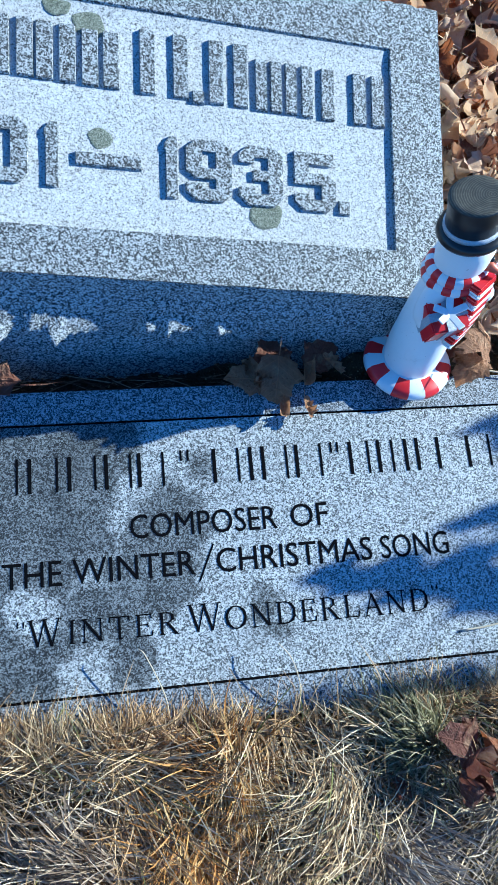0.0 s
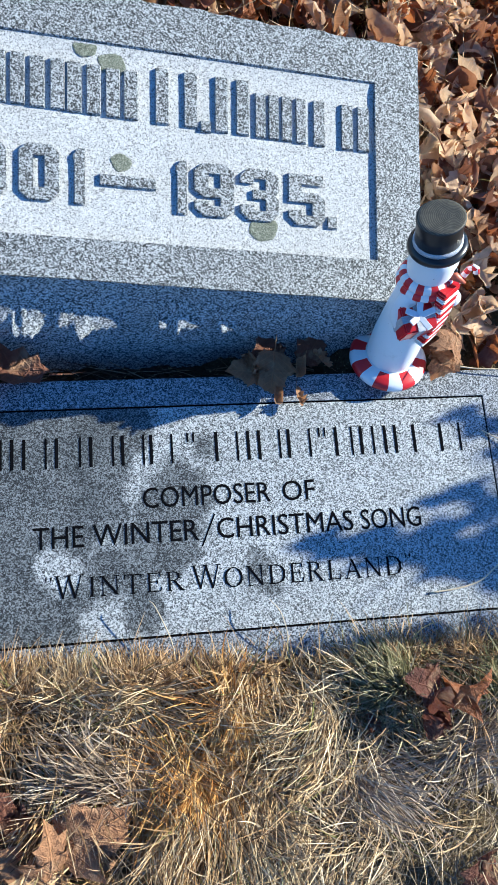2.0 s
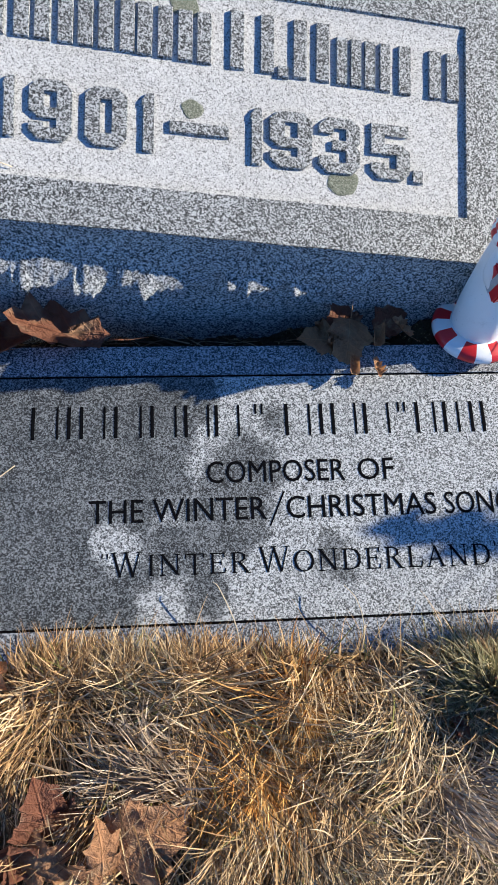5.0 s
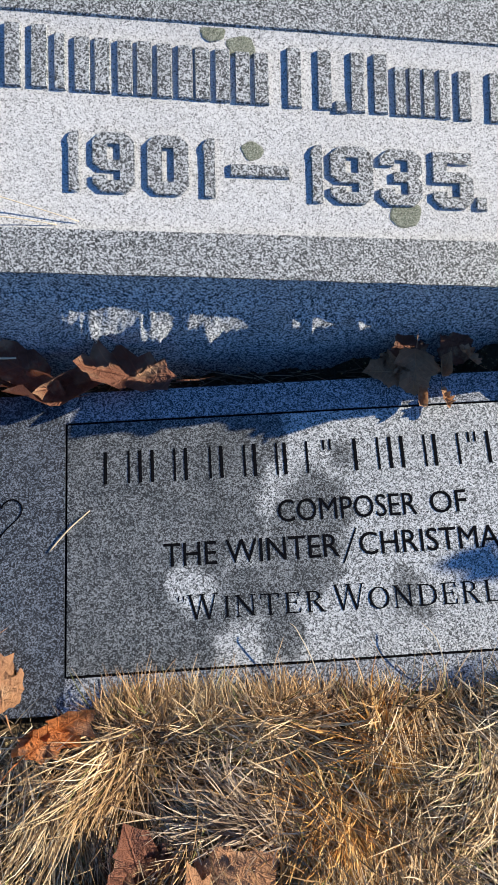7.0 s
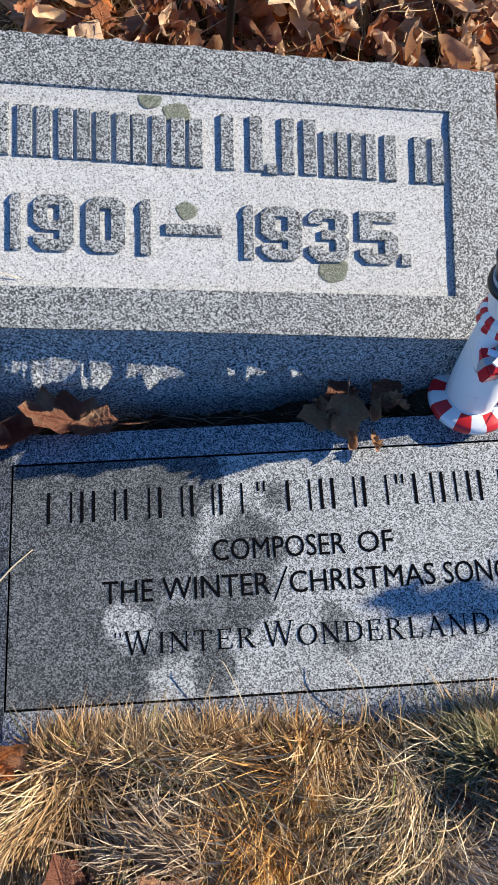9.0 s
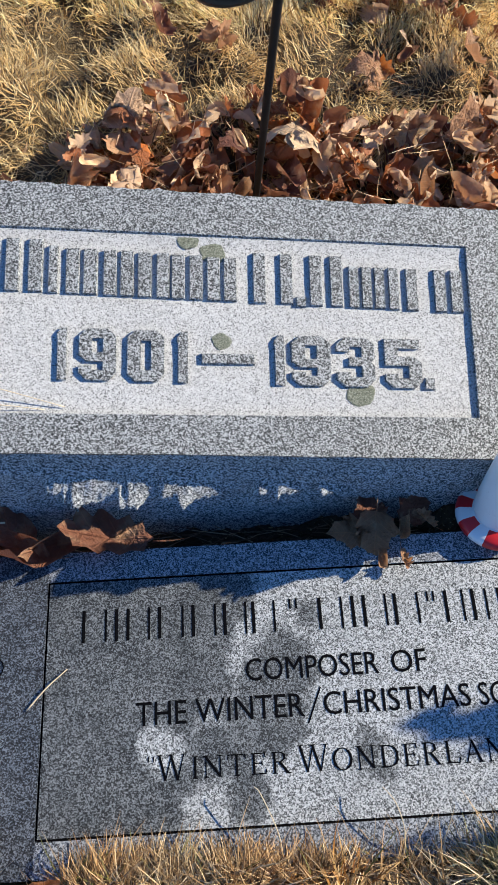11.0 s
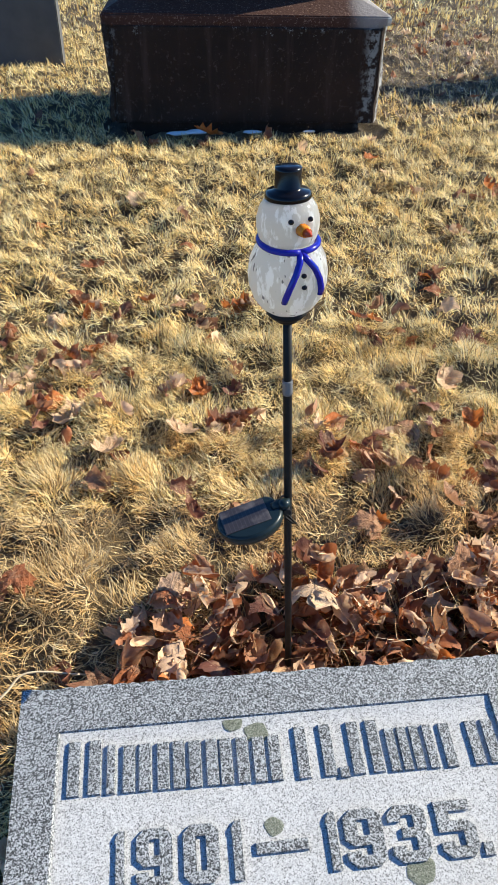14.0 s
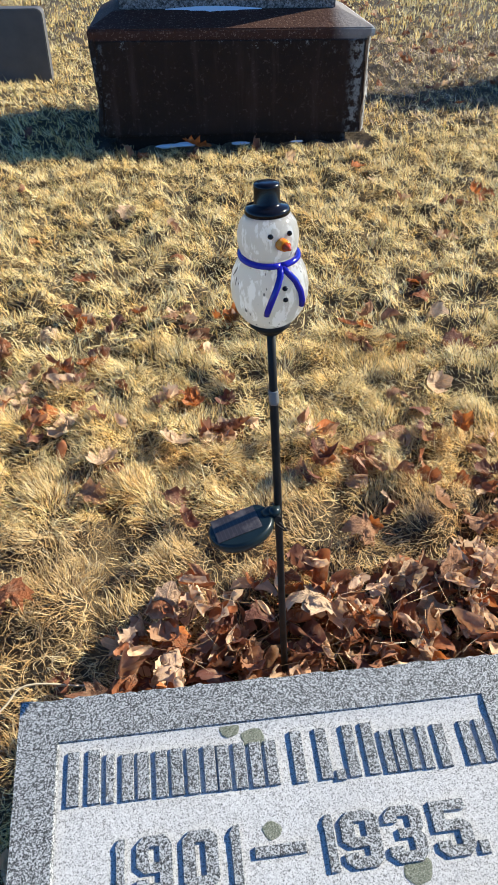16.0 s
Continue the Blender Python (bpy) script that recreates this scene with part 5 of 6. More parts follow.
# sun-bleached leaves on top of the drift
for k in range(90):
    x, y = lr.uniform(0.0, 1.2), lr.uniform(0.06, 0.85)
    if (x < 0.56 and y < 0.43) or float(pile_top(x, y)) < 0.018:
        continue
    sz = lr.uniform(0.036, 0.066)
    word, tone = lr.choice((("pale tan curled leaf on top of the drift", "pale"), ("tan crumpled leaf on top of the drift", "tan"), ("pale tan curled leaf on top of the drift", "pale"), ("rust-brown crumpled leaf on the drift", "rust")))
    ob = put_leaf(x, y, 0, sz, 0, 0, 0, lr.choice((3, 8, 18, 21, 22, 23, 24, 25)), word, tone)
    ob.matrix_world = (Matrix.Translation((x, y, float(ground_z(x, y)) + float(pile_top(x, y)) + 0.016)) @ Matrix.Rotation(lr.gauss(0.45, 0.3), 4, "Y")
                       @ Matrix.Rotation(lr.gauss(0, 0.3), 4, "X") @ Matrix.Rotation(lr.uniform(0, 6.28), 4, "Z") @ Matrix.Scale(sz, 4))
# small broken litter under the drift
for k in range(1500):
    x, y = lr.uniform(-0.12, 1.5), lr.uniform(0.0, 1.0)
    if (-0.10 < x < 0.53 and y < 0.40) or (x < 0.655 and y < 0.04) or lr.random() > float(pile_top(x, y)) / 0.05 + 0.02:
        continue
    a, t = LEAVES[lr.randrange(18)]
    rot = np.array(pose(0, 0, 0, lr.gauss(0, 30), lr.gauss(0, 30), lr.uniform(0, 360)).to_3x3())
    loose_t.append(t + sum(len(q) for q in loose_v))
    loose_v.append(a * lr.uniform(0.02, 0.06) @ rot.T + (x, y, float(ground_z(x, y)) + float(pile_top(x, y)) * lr.uniform(0.0, 0.7)))
for k in range(160):
    x, y = 1.45 + abs(lr.gauss(0, 1.0)), lr.uniform(3.8, 9.0)
    a, t = LEAVES[lr.randrange(18)]
    rot = np.array(pose(0, 0, 0, lr.gauss(0, 30), lr.gauss(0, 30), lr.uniform(0, 360)).to_3x3())
    loose_t.append(t + sum(len(q) for q in loose_v))
    loose_v.append(a * lr.uniform(0.05, 0.09) @ rot.T + (x, y, float(ground_z(x, y)) + 0.03))
soup("leaf_litter", np.concatenate(loose_v), np.concatenate(loose_t), M_LITTER, "drift of brown broken autumn leaves", "leaf litter")
# bleached broken leaves strewn over the drift
for tone, label, num in ((0.90, "bleached tan broken leaves strewn over the drift", 240), (0.58, "grey-tan broken leaves strewn over the drift", 70), (0.50, "rust-brown broken leaves strewn over the drift", 70)):
    bits_v, bits_t, off = [], [], 0
    while len(bits_v) < num:
        x, y = lr.choice((lr.uniform(0.53, 0.72), lr.uniform(0.54, 0.95))) if len(bits_v) % 3 else lr.uniform(0.0, 0.95), lr.uniform(0.08, 0.75)
        if (x < 0.535 and y < 0.42) or float(pile_top(x, y)) < 0.014:
            continue
        a, t = LEAVES[lr.choice((1, 3, 7, 10, 21, 22, 23, 24, 25, 23, 24, 25))]
        rot = np.array((Matrix.Rotation(lr.gauss(0.4, 0.4), 3, "Y") @ Matrix.Rotation(lr.gauss(0, 0.4), 3, "X") @ Matrix.Rotation(lr.uniform(0, 6.28), 3, "Z")))
        bits_t.append(t + off)
        bits_v.append(a * lr.uniform(0.030, 0.062) @ rot.T + (x, y, float(ground_z(x, y)) + float(pile_top(x, y)) + lr.uniform(0.004, 0.016)))
        off += len(a)
    soup("leaf_litter", np.concatenate(bits_v), np.concatenate(bits_t), leafy("strewn leaves", False, tone), label, "leaf litter")


def on_flat(u, v, up, size, yaw, tip, roll, kind, label):
    p = FLAT @ Vector((u, v, up))
    return put_leaf(p.x, p.y, p.z, size, yaw, tip, roll, kind, label)


# leaves that lie singly round the stones
BROWN = "dark brown curled leaf lying against the headstone"
on_flat(0.348, 0.062, 0.002, 0.046, 0.2, 0.2, 0.1, 20, "dark red-brown leaf leaning against the headstone")
on_flat(0.402, 0.062, 0.002, 0.044, -0.6, 0.2, -0.1, 20, "dark red-brown leaf leaning against the headstone")
on_flat(0.322, 0.036, 0.007, 0.044, 1.5, 0.06, 0.1, 20, "brown dull leaf lying on the flat marker")
on_flat(0.353, 0.034, 0.009, 0.056, 3.0, -0.1, 0.05, 20, "brown dull leaf lying on the flat marker's edge")
on_flat(0.384, 0.036, 0.010, 0.034, 2.7, 0.1, 0.3, 4, "brown dull leaf strip on the flat marker's edge")
on_flat(0.409, 0.044, 0.014, 0.032, 0.9, 0.1, 0.3, 21, "tan curled leaf piece beside brown leaves")
on_flat(0.356, 0.004, 0.010, 0.030, 3.1, 0.3, 0.2, 22, "tan torn leaf end on the flat marker")
on_flat(0.379, 0.004, 0.010, 0.028, 3.1, 0.3, -0.2, 21, "tan torn leaf end on the flat marker")
on_flat(0.562, 0.060, 0.036, 0.056, -0.5, -0.3, 0.45, 19, "tan maple leaf beside the painted figurine")
on_flat(0.551, 0.034, 0.016, 0.046, 2.2, -0.2, 0.5, 20, "tan-orange torn leaf beside the painted figurine")
on_flat(0.590, 0.070, 0.020, 0.050, 1.2, 0.4, 0.3, 3, "tan curled leaf beside the painted figurine")
# rust-brown leaves here take a dark tone that stands for shade
on_flat(0.066, 0.044, 0.010, 0.108, 1.50, 0.1, 0.25, 2, "dark rust-brown long oak leaf between the stones")
on_flat(0.006, 0.040, 0.006, 0.078, 1.75, 0.1, -0.3, 4, "dark brown narrow leaf between the stones")
on_flat(-0.028, 0.030, 0.012, 0.080, 1.30, -0.2, 0.4, 10, BROWN)
on_flat(-0.040, 0.056, 0.018, 0.085, 1.00, 0.3, -0.3, 16, "dark rust-brown curled leaf leaning on the headstone")
on_flat(-0.078, 0.046, 0.014, 0.080, 1.80, 0.3, 0.4, 8, "dark rust-brown curled leaf leaning on the headstone")
on_flat(-0.095, 0.070, 0.022, 0.075, 0.60, 0.5, 0.2, 23, "orange curled leaf beside the headstone")
on_flat(-0.110, 0.010, 0.014, 0.060, 2.40, 0.3, 0.5, 22, "tan rolled leaf on the flat marker")
on_flat(-0.120, 0.020, 0.014, 0.070, 3.6, 0.2, 0.3, 10, "brown leaf lying on the flat marker")
on_flat(-0.052, -0.240, 0.022, 0.070, 0.3, 0.3, 0.5, 19, "tan curled maple leaf at the marker's edge")
on_flat(0.002, -0.281, 0.040, 0.075, -0.9, 0.2, 0.4, 2, "orange curled oak leaf in the grass")
on_flat(-0.006, -0.290, 0.034, 0.060, 2.0, 0.1, 0.9, 23, "orange rolled leaf in the grass")
on_flat(0.066, -0.384, 0.036, 0.062, 0.3, 0.35, 0.2, 20, "dark red-brown maple leaf in the grass")
on_flat(0.040, -0.408, 0.034, 0.058, 1.4, 0.2, -0.4, 1, "dark red-brown curled leaf in the grass")
on_flat(0.060, -0.420, 0.040, 0.056, 2.6, -0.4, 0.5, 19, "tan folded leaf in the grass")
on_flat(0.148, -0.402, 0.034, 0.080, -1.2, 0.15, 0.15, 20, "brown dull broad leaf in the grass")
on_flat(0.114, -0.416, 0.046, 0.062, 0.2, 0.5, 0.4, 19, "tan crumpled leaf in the grass")
on_flat(0.100, -0.440, 0.034, 0.060, 1.0, 0.2, 0.3, 19, "grey-brown leaf in the grass")
on_flat(0.466, -0.324, 0.044, 0.072, 0.2, 0.8, 0.6, 25, "purple-brown folded leaf in the grass")
on_flat(0.468, -0.306, 0.046, 0.050, 1.2, 0.3, 0.2, 20, "purple-brown leaf in the grass")
on_flat(0.515, -0.312, 0.044, 0.058, -1.1, 0.5, 0.6, 6, "rust-red curled leaf in the grass")
on_flat(0.414, -0.338, 0.026, 0.030, 0.4, 0.3, 0.3, 3, "purple-brown small torn leaf in the grass")
on_flat(0.508, -0.482, 0.030, 0.070, 2.1, 0.3, 0.3, 3, "purple-brown leaf in the grass")
on_flat(-0.072, -0.205, 0.008, 0.035, 2.1, 0.2, 0.2, 4, "small brown leaf on the flat marker")
put_leaf(0.300, 0.575, float(ground_z(0.30, 0.515)) + 0.092, 0.118, 1.3, -0.10, 0.55, 18, "large pale tan maple leaf on the drift", "pale")
for x, y, up, sz, yw, tp, rl, kd, lb in ((0.224, 0.560, 0.070, 0.060, 2.0, 0.5, 0.2, 20, "purple-brown maple leaf on the drift"), (0.533, 0.590, 0.085, 0.065, 0.2, 1.1, 0.3, 20, "orange maple leaf standing up in the drift"),
                                         (0.474, 0.515, 0.070, 0.060, 0.6, 0.9, 0.5, 22, "tan rolled leaf standing in the drift"), (0.200, 0.495, 0.065, 0.055, 0.3, 0.8, 0.4, 21, "tan rolled leaf beside the pole"),
                                         (0.225, 0.490, 0.065, 0.050, -0.4, 0.9, 0.3, 22, "tan rolled leaf beside the pole"), (0.010, 0.470, 0.045, 0.065, 1.2, 0.1, 0.2, 19, "tan maple leaf at the end of the drift"),
                                         (0.130, 0.470, 0.055, 0.062, 1.7, 0.3, 0.5, 20, "rust-orange leaf behind the headstone"), (0.100, 0.520, 0.060, 0.055, 0.5, 0.9, 0.4, 18, "rust-red leaf standing in the drift"),
                                         (0.35, 0.500, 0.070, 0.050, 2.9, 0.8, 0.6, 3, "rust-red curled leaf in the drift"), (0.61, 0.52, 0.080, 0.060, 2.9, 0.5, 0.6, 19, "tan maple leaf on the drift")):
    put_leaf(x, y, float(ground_z(x, y)) + up, sz, yw, tp, rl, kd, lb)
# leaves that stand out singly on the lawn
for tone, label, size, places in (("pale", "pale bleached leaf lying on the lawn", 0.075, ((-0.18, 1.58), (0.20, 1.48), (-0.11, 1.12), (0.86, 1.55), (0.73, 1.18), (0.02, 2.46), (1.05, 2.77), (-0.03, 1.00), (0.12, 1.04))),
                                  ("tan", "tan curled leaf lying on the lawn", 0.065, ((0.64, 1.17), (0.59, 0.77), (0.44, 0.74), (0.66, 0.74), (-0.05, 0.92), (0.67, 1.54), (0.59, 1.03), (0.52, 0.91))),
                                  ("rust", "rust-brown curled leaf lying on the lawn", 0.065, ((0.19, 2.01), (-0.10, 1.91), (1.43, 2.50), (0.86, 1.65), (0.61, 0.87), (-0.17, 0.67), (-0.13, 1.67))),
                                  ("orange", "orange leaf lying on the lawn", 0.060, ((1.01, 2.88), (0.89, 1.79), (-0.07, 1.40), (0.17, 1.19), (0.74, 1.03), (0.45, 0.76), (0.31, 1.58), (-0.30, 2.27))),
                                  ("purple", "purple-brown leaf lying on the lawn", 0.065, ((0.74, 0.88), (0.40, 0.93), (0.87, 1.39), (0.23, 1.09)))):
    for x, y in places:
        put_leaf(x, y, float(ground_z(x, y)) + 0.030, size * lr.uniform(1.0, 1.3), lr.uniform(0, 6.28), lr.gauss(0.15, 0.3), lr.gauss(0.2, 0.3), lr.choice((0, 1, 2, 5, 8, 18, 19, 20)), label, tone)
put_leaf(0.36, 3.30, -0.015, 0.16, 1.9, 0.25, 0.3, 2, "large orange oak leaf by the plinth", "orange")
put_leaf(0.03, 3.27, -0.015, 0.09, 0.9, 0.9, 0.3, 8, "orange oak leaf standing in the grass")


# ---------------------------------------------------------------- straws lying on the stones
def straw_stalk(m, pts, r, label):
    ob = part("straw", tube([m @ q for q in curve_through(pts, 5)], r, 6, taper=0.6), M_STRAW)
    tagged(ob, label, "straw", "loose straws")


M_STRAW = plain("pale straw", (0.62, 0.50, 0.32), 0.6, vary=0.25, scale=90)
straw_stalk(BEVEL, [(-0.07, -0.165, 0.030), (-0.03, -0.168, 0.020), (0.009, -0.172, 0.008), (0.075, -0.188, -0.002)], 0.0007, "thin dry stalk lying across the headstone")
straw_stalk(BEVEL, [(-0.06, -0.190, 0.015), (0.009, -0.188, 0.004), (0.056, -0.191, -0.003)], 0.0006, "thin dry stalk lying across the headstone")
straw_stalk(FLAT, [(-0.016, -0.126, 0.001), (0.004, -0.105, 0.003), (0.023, -0.0885, 0.001)], 0.0009, "pale straw lying on the flat marker")
straw_stalk(Matrix.Identity(4), [(-0.20, 0.060, 0.060), (-0.12, 0.060, 0.060), (-0.045, 0.062, 0.055)], 0.0018, "pale thick straw leaning on the headstone's foot")
straw_stalk(Matrix.Identity(4), [(-0.25, 0.40, 0.035), (-0.157, 0.468, 0.055), (-0.122, 0.498, 0.065), (-0.042, 0.496, 0.050)], 0.0020, "yellow bent straw beside the headstone")


straw_stalk(FLAT, [(0.505, -0.2185, 0.002), (0.535, -0.216, 0.004), (0.562, -0.209, 0.006), (0.588, -0.190, 0.012), (0.66, -0.15, 0.02)], 0.0010, "brown curved stalk lying on the flat marker's corner")
straw_stalk(FLAT, [(0.570, 0.036, 0.006), (0.600, 0.031, 0.007), (0.655, 0.028, 0.012)], 0.0011, "pale straw lying beside the tan leaf")
straw_stalk(FLAT, [(0.592, -0.042, 0.002), (0.612, -0.054, 0.004), (0.665, -0.080, 0.012)], 0.0010, "pale straw across the marker's end")
straw_stalk(FLAT, [(0.340, -0.275, 0.000), (0.342, -0.250, 0.016), (0.336, -0.226, 0.022), (0.326, -0.212, 0.018)], 0.0006, "thin bent grass stalk over the marker's edge")
straw_stalk(FLAT, [(0.230, -0.275, 0.000), (0.226, -0.245, 0.018), (0.212, -0.212, 0.024), (0.206, -0.205, 0.022)], 0.0006, "thin bent grass stalk over the marker's edge")


# ---------------------------------------------------------------- dried weed added out of view to shade the marker's end
def unseen_shade_weed():
    root = Vector((1.42, 0.08, float(ground_z(1.42, 0.08))))
    top = thing("unseen_shade_weed", Matrix.Translation(root), "tall dried weed added out of view to shade the marker", "weed")
    part("stalk", tube([(0, 0, -0.02), (0.005, 0.0, 0.2), (-0.004, 0.004, 0.4), (0.0, 0.0, 0.62)], 0.003, 8, taper=0.5), M_LITTER, top)
    # where on the marker each leaf's shadow is to fall, and leaf size
    places = ((0.398, -0.158, 0.055), (0.425, -0.160, 0.065), (0.460, -0.160, 0.070), (0.500, -0.165, 0.080), (0.540, -0.163, 0.085), (0.580, -0.172, 0.085), (0.465, -0.180, 0.045), (0.530, -0.188, 0.060), (0.585, -0.198, 0.070),
              (0.548, -0.114, 0.050), (0.578, -0.116, 0.065), (0.612, -0.125, 0.080), (0.620, -0.165, 0.080), (0.625, -0.215, 0.070), (0.585, -0.020, 0.045), (0.612, -0.030, 0.070), (0.627, -0.075, 0.070),
              (0.43, -0.262, 0.05), (0.50, -0.262, 0.06), (0.57, -0.257, 0.06), (0.36, -0.266, 0.045))
    for i, (u, v, s) in enumerate(places):
        yaw, tip, kind = (92, 84, 97, 88, 80, 95)[i % 6], (8, -10, 6)[i % 3], (12, 4, 16, 10)[i % 4]
        p = FLAT @ Vector((u, v, 0)) + to_sun * 1.1 - root
        lf = new("withered_leaf", LEAF_MESH[kind])
        lf.parent = top
        lf.matrix_local = pose(p.x, p.y, p.z, tip, 0, yaw) @ Matrix.Scale(s, 4)
        part("leaf_stem", tube([(0.0, 0.0, p.z - 0.06), (p.x * 0.5, p.y * 0.5, p.z - 0.015), p], 0.0007, 6), M_LITTER, top)


unseen_shade_weed()


# ---------------------------------------------------------------- grass
def blades(px, py, length, width, lean, azim, droop, segs, pz=None, curl=0.6):
    """Ribbons that rise from the ground, lean, droop and wind; arrays in, arrays out."""
    n = len(px)
    z0 = ground_z(px, py) if pz is None else pz
    wind = rng.normal(0, curl, n)
    turn = rng.uniform(-0.5, 0.5, n)              # each ribbon is turned about its own length
    flat_w, high_w = np.cos(turn), np.sin(turn)
    cx, cy, cz = px.copy(), py.copy(), z0.copy()
    vs, st = [], length / segs
    for k in range(segs + 1):
        s = k / segs
        az = azim + wind * s
        tilt = lean + droop * 1.5 * s
        w = width * (1 - 0.8 * s ** 1.5) / 2
        sx, sy, sz = -np.sin(az) * w * flat_w, np.cos(az) * w * flat_w, w * high_w
        if k < segs:
            vs += [np.stack([cx + sx, cy + sy, cz + sz], -1), np.stack([cx - sx, cy - sy, cz - sz], -1)]
        else:
            vs.append(np.stack([cx, cy, cz], -1))
        cx, cy = cx + np.cos(az) * np.sin(tilt) * st, cy + np.sin(az) * np.sin(tilt) * st
        cz = np.maximum(cz + np.cos(tilt) * st, z0 - 0.002)
    v = np.stack(vs, 1)
    m = v.shape[1]
    t = []
    for k in range(segs - 1):
        a = 2 * k
        t += [(a, a + 1, a + 3), (a, a + 3, a + 2)]
    t.append((m - 3, m - 2, m - 1))
    tris = (np.arange(n)[:, None, None] * m + np.array(t)[None]).reshape(-1, 3)
    return v.reshape(-1, 3), tris


def clear_of(x, y, pad=0.0):
    """True where grass may grow: not through stones."""
    led = (x > LED_X0 - 0.01) & (x < LED_X1 + 0.004 - pad) & (y > LED_Y0 - 0.004 + pad) & (y < LED_Y1 + 0.01) & (x > -0.14)
    bev = (x > -0.11) & (x < 0.53) & (y > 0.045) & (y < 0.40)
    mon = (x > -0.11) & (x < 1.22) & (y > 3.35 - 0.06 * x) & (y < 4.3)
    return ~(led | bev | mon)


def tuft_field(x0, x1, y0, y1, gap, per, l0, l1, w0, w1, segs, keep=0.9, swung=0.45, flat=0.0):
    """Tussocks on a jittered grid; blades spring outwards from each heart."""
    gx, gy = np.meshgrid(np.arange(x0, x1, gap), np.arange(y0, y1, gap))
    cx = gx.ravel() + rng.normal(0, 0.32 * gap, gx.size)
    cy = gy.ravel() + rng.normal(0, 0.32 * gap, gx.size)
    big = rng.uniform(0.55, 1.25, gx.size)
    ok = rng.random(gx.size) < keep
    cx, cy, big = cx[ok], cy[ok], big[ok]
    comb = -1.5 + 0.9 * np.sin(9 * cx + 2.1) + 0.8 * np.sin(10 * cy + 4 * cx) + 0.7 * np.sin(2.3 * cx + 0.7) + rng.normal(0, 0.5, len(cx))
    num = (per * big).astype(int)
    i = np.repeat(np.arange(len(cx)), num)
    n = len(i)
    r = np.abs(rng.normal(0, 0.62, n)) * gap * big[i]
    a = rng.uniform(0, 2 * np.pi, n)
    x, y = cx[i] + r * np.cos(a), cy[i] + r * np.sin(a)
    good = clear_of(x, y) & ~((x > 0.40) & (y < -0.26) & (rng.random(n) < 0.70))
    i, r, a, x, y = i[good], r[good], a[good], x[good], y[good]
    n = len(i)
    az = a + rng.normal(0, 0.7, n)
    swing = rng.random(n) < swung
    az = np.where(swing, comb[i] + rng.normal(0, 0.6, n), az)
    lean = np.clip(0.15 + flat + (0.9 - flat) * r / (gap * 0.8) + rng.normal(0, 0.26, n), 0.02, 1.48)
    ln = rng.uniform(l0, l1, n) * big[i] * (1.1 - 0.35 * np.clip(r / gap, 0, 1))
    mound = 0.45 * (l0 + l1) * big[i] * np.exp(-(r / (0.8 * gap)) ** 2) * 0.35
    return blades(x, y, ln, rng.uniform(w0, w1, n), lean, az, rng.uniform(0.05, 0.75, n), segs, ground_z(x, y) + mound - 0.004)


M_DULL = straw("dull dead grass", [(0.02, (0.08, 0.055, 0.035)), (0.4, (0.24, 0.18, 0.11)), (0.8, (0.48, 0.38, 0.25)), (1.0, (0.70, 0.58, 0.41))], (0.85, 0.85, 0.75))


def gathered(name, sets, material, label):
    vs, ts, off = [], [], 0
    for v, t in sets:
        vs.append(v)
        ts.append(t + off)
        off += len(v)
    return soup(name, np.concatenate(vs), np.concatenate(ts), material, label, "grass")


NEAR_LEAVES = ((0.000, -0.285, 0.034), (0.058, -0.398, 0.042), (0.148, -0.402, 0.036), (0.114, -0.424, 0.034), (0.483, -0.312, 0.030), (0.531, -0.306, 0.024))   # x, y, radius


def swept(x0, x1, y0, y1, num, l0, l1, w0, w1, noise_az=0.22, side=0.37, thin=0.86):
    """Long blades combed into bundles that bend over and lie down, on low humps."""
    x, y = rng.uniform(x0, x1, num), rng.uniform(y0, y1, num)
    hump = domes(x + 3.0, y + 7.0, 0.105)
    ok = clear_of(x, y) & (rng.random(num) < 0.06 + 0.94 * np.clip(hump / 0.032, 0, 1)) & ~((x > side) & (rng.random(num) < thin))
    for lx, ly, reach in NEAR_LEAVES:               # the grass lies pressed down under the large leaves
        ok &= (np.hypot(x - lx, y - ly) > reach) | (rng.random(num) < 0.12)
    x, y, hump = x[ok], y[ok], hump[ok]
    n = len(x)
    flow = -1.75 + 1.0 * np.sin(15 * x + 7 * y + 1.0) + 0.7 * np.sin(19 * y - 6 * x + 2.0) + 0.7 * np.sin(47 * x + 31 * y) + 0.5 * np.sin(61 * y - 38 * x)
    az = np.where(rng.random(n) < 0.86, flow + rng.normal(0, noise_az, n), rng.uniform(0, 6.28, n))
    lean = np.clip(rng.normal(0.85, 0.32, n), 0.1, 1.4)
    return blades(x, y, rng.uniform(l0, l1, n), rng.uniform(w0, w1, n), lean, az, rng.uniform(0.0, 0.9, n), 5, ground_z(x, y) + 0.75 * hump + rng.uniform(-0.006, 0.004, n), 0.55)


near = [swept(-0.45, 1.1, -0.90, -0.266, 60000, 0.030, 0.080, 0.0007, 0.0017, 0.36), swept(-0.2, 0.75, -0.46, -0.268, 12000, 0.035, 0.085, 0.0008, 0.0016, 0.30),
        tuft_field(0.66, 1.0, -0.3, 0.05, 0.045, 110, 0.03, 0.065, 0.0008, 0.0019, 5, 0.88, 0.8, 0.4)]
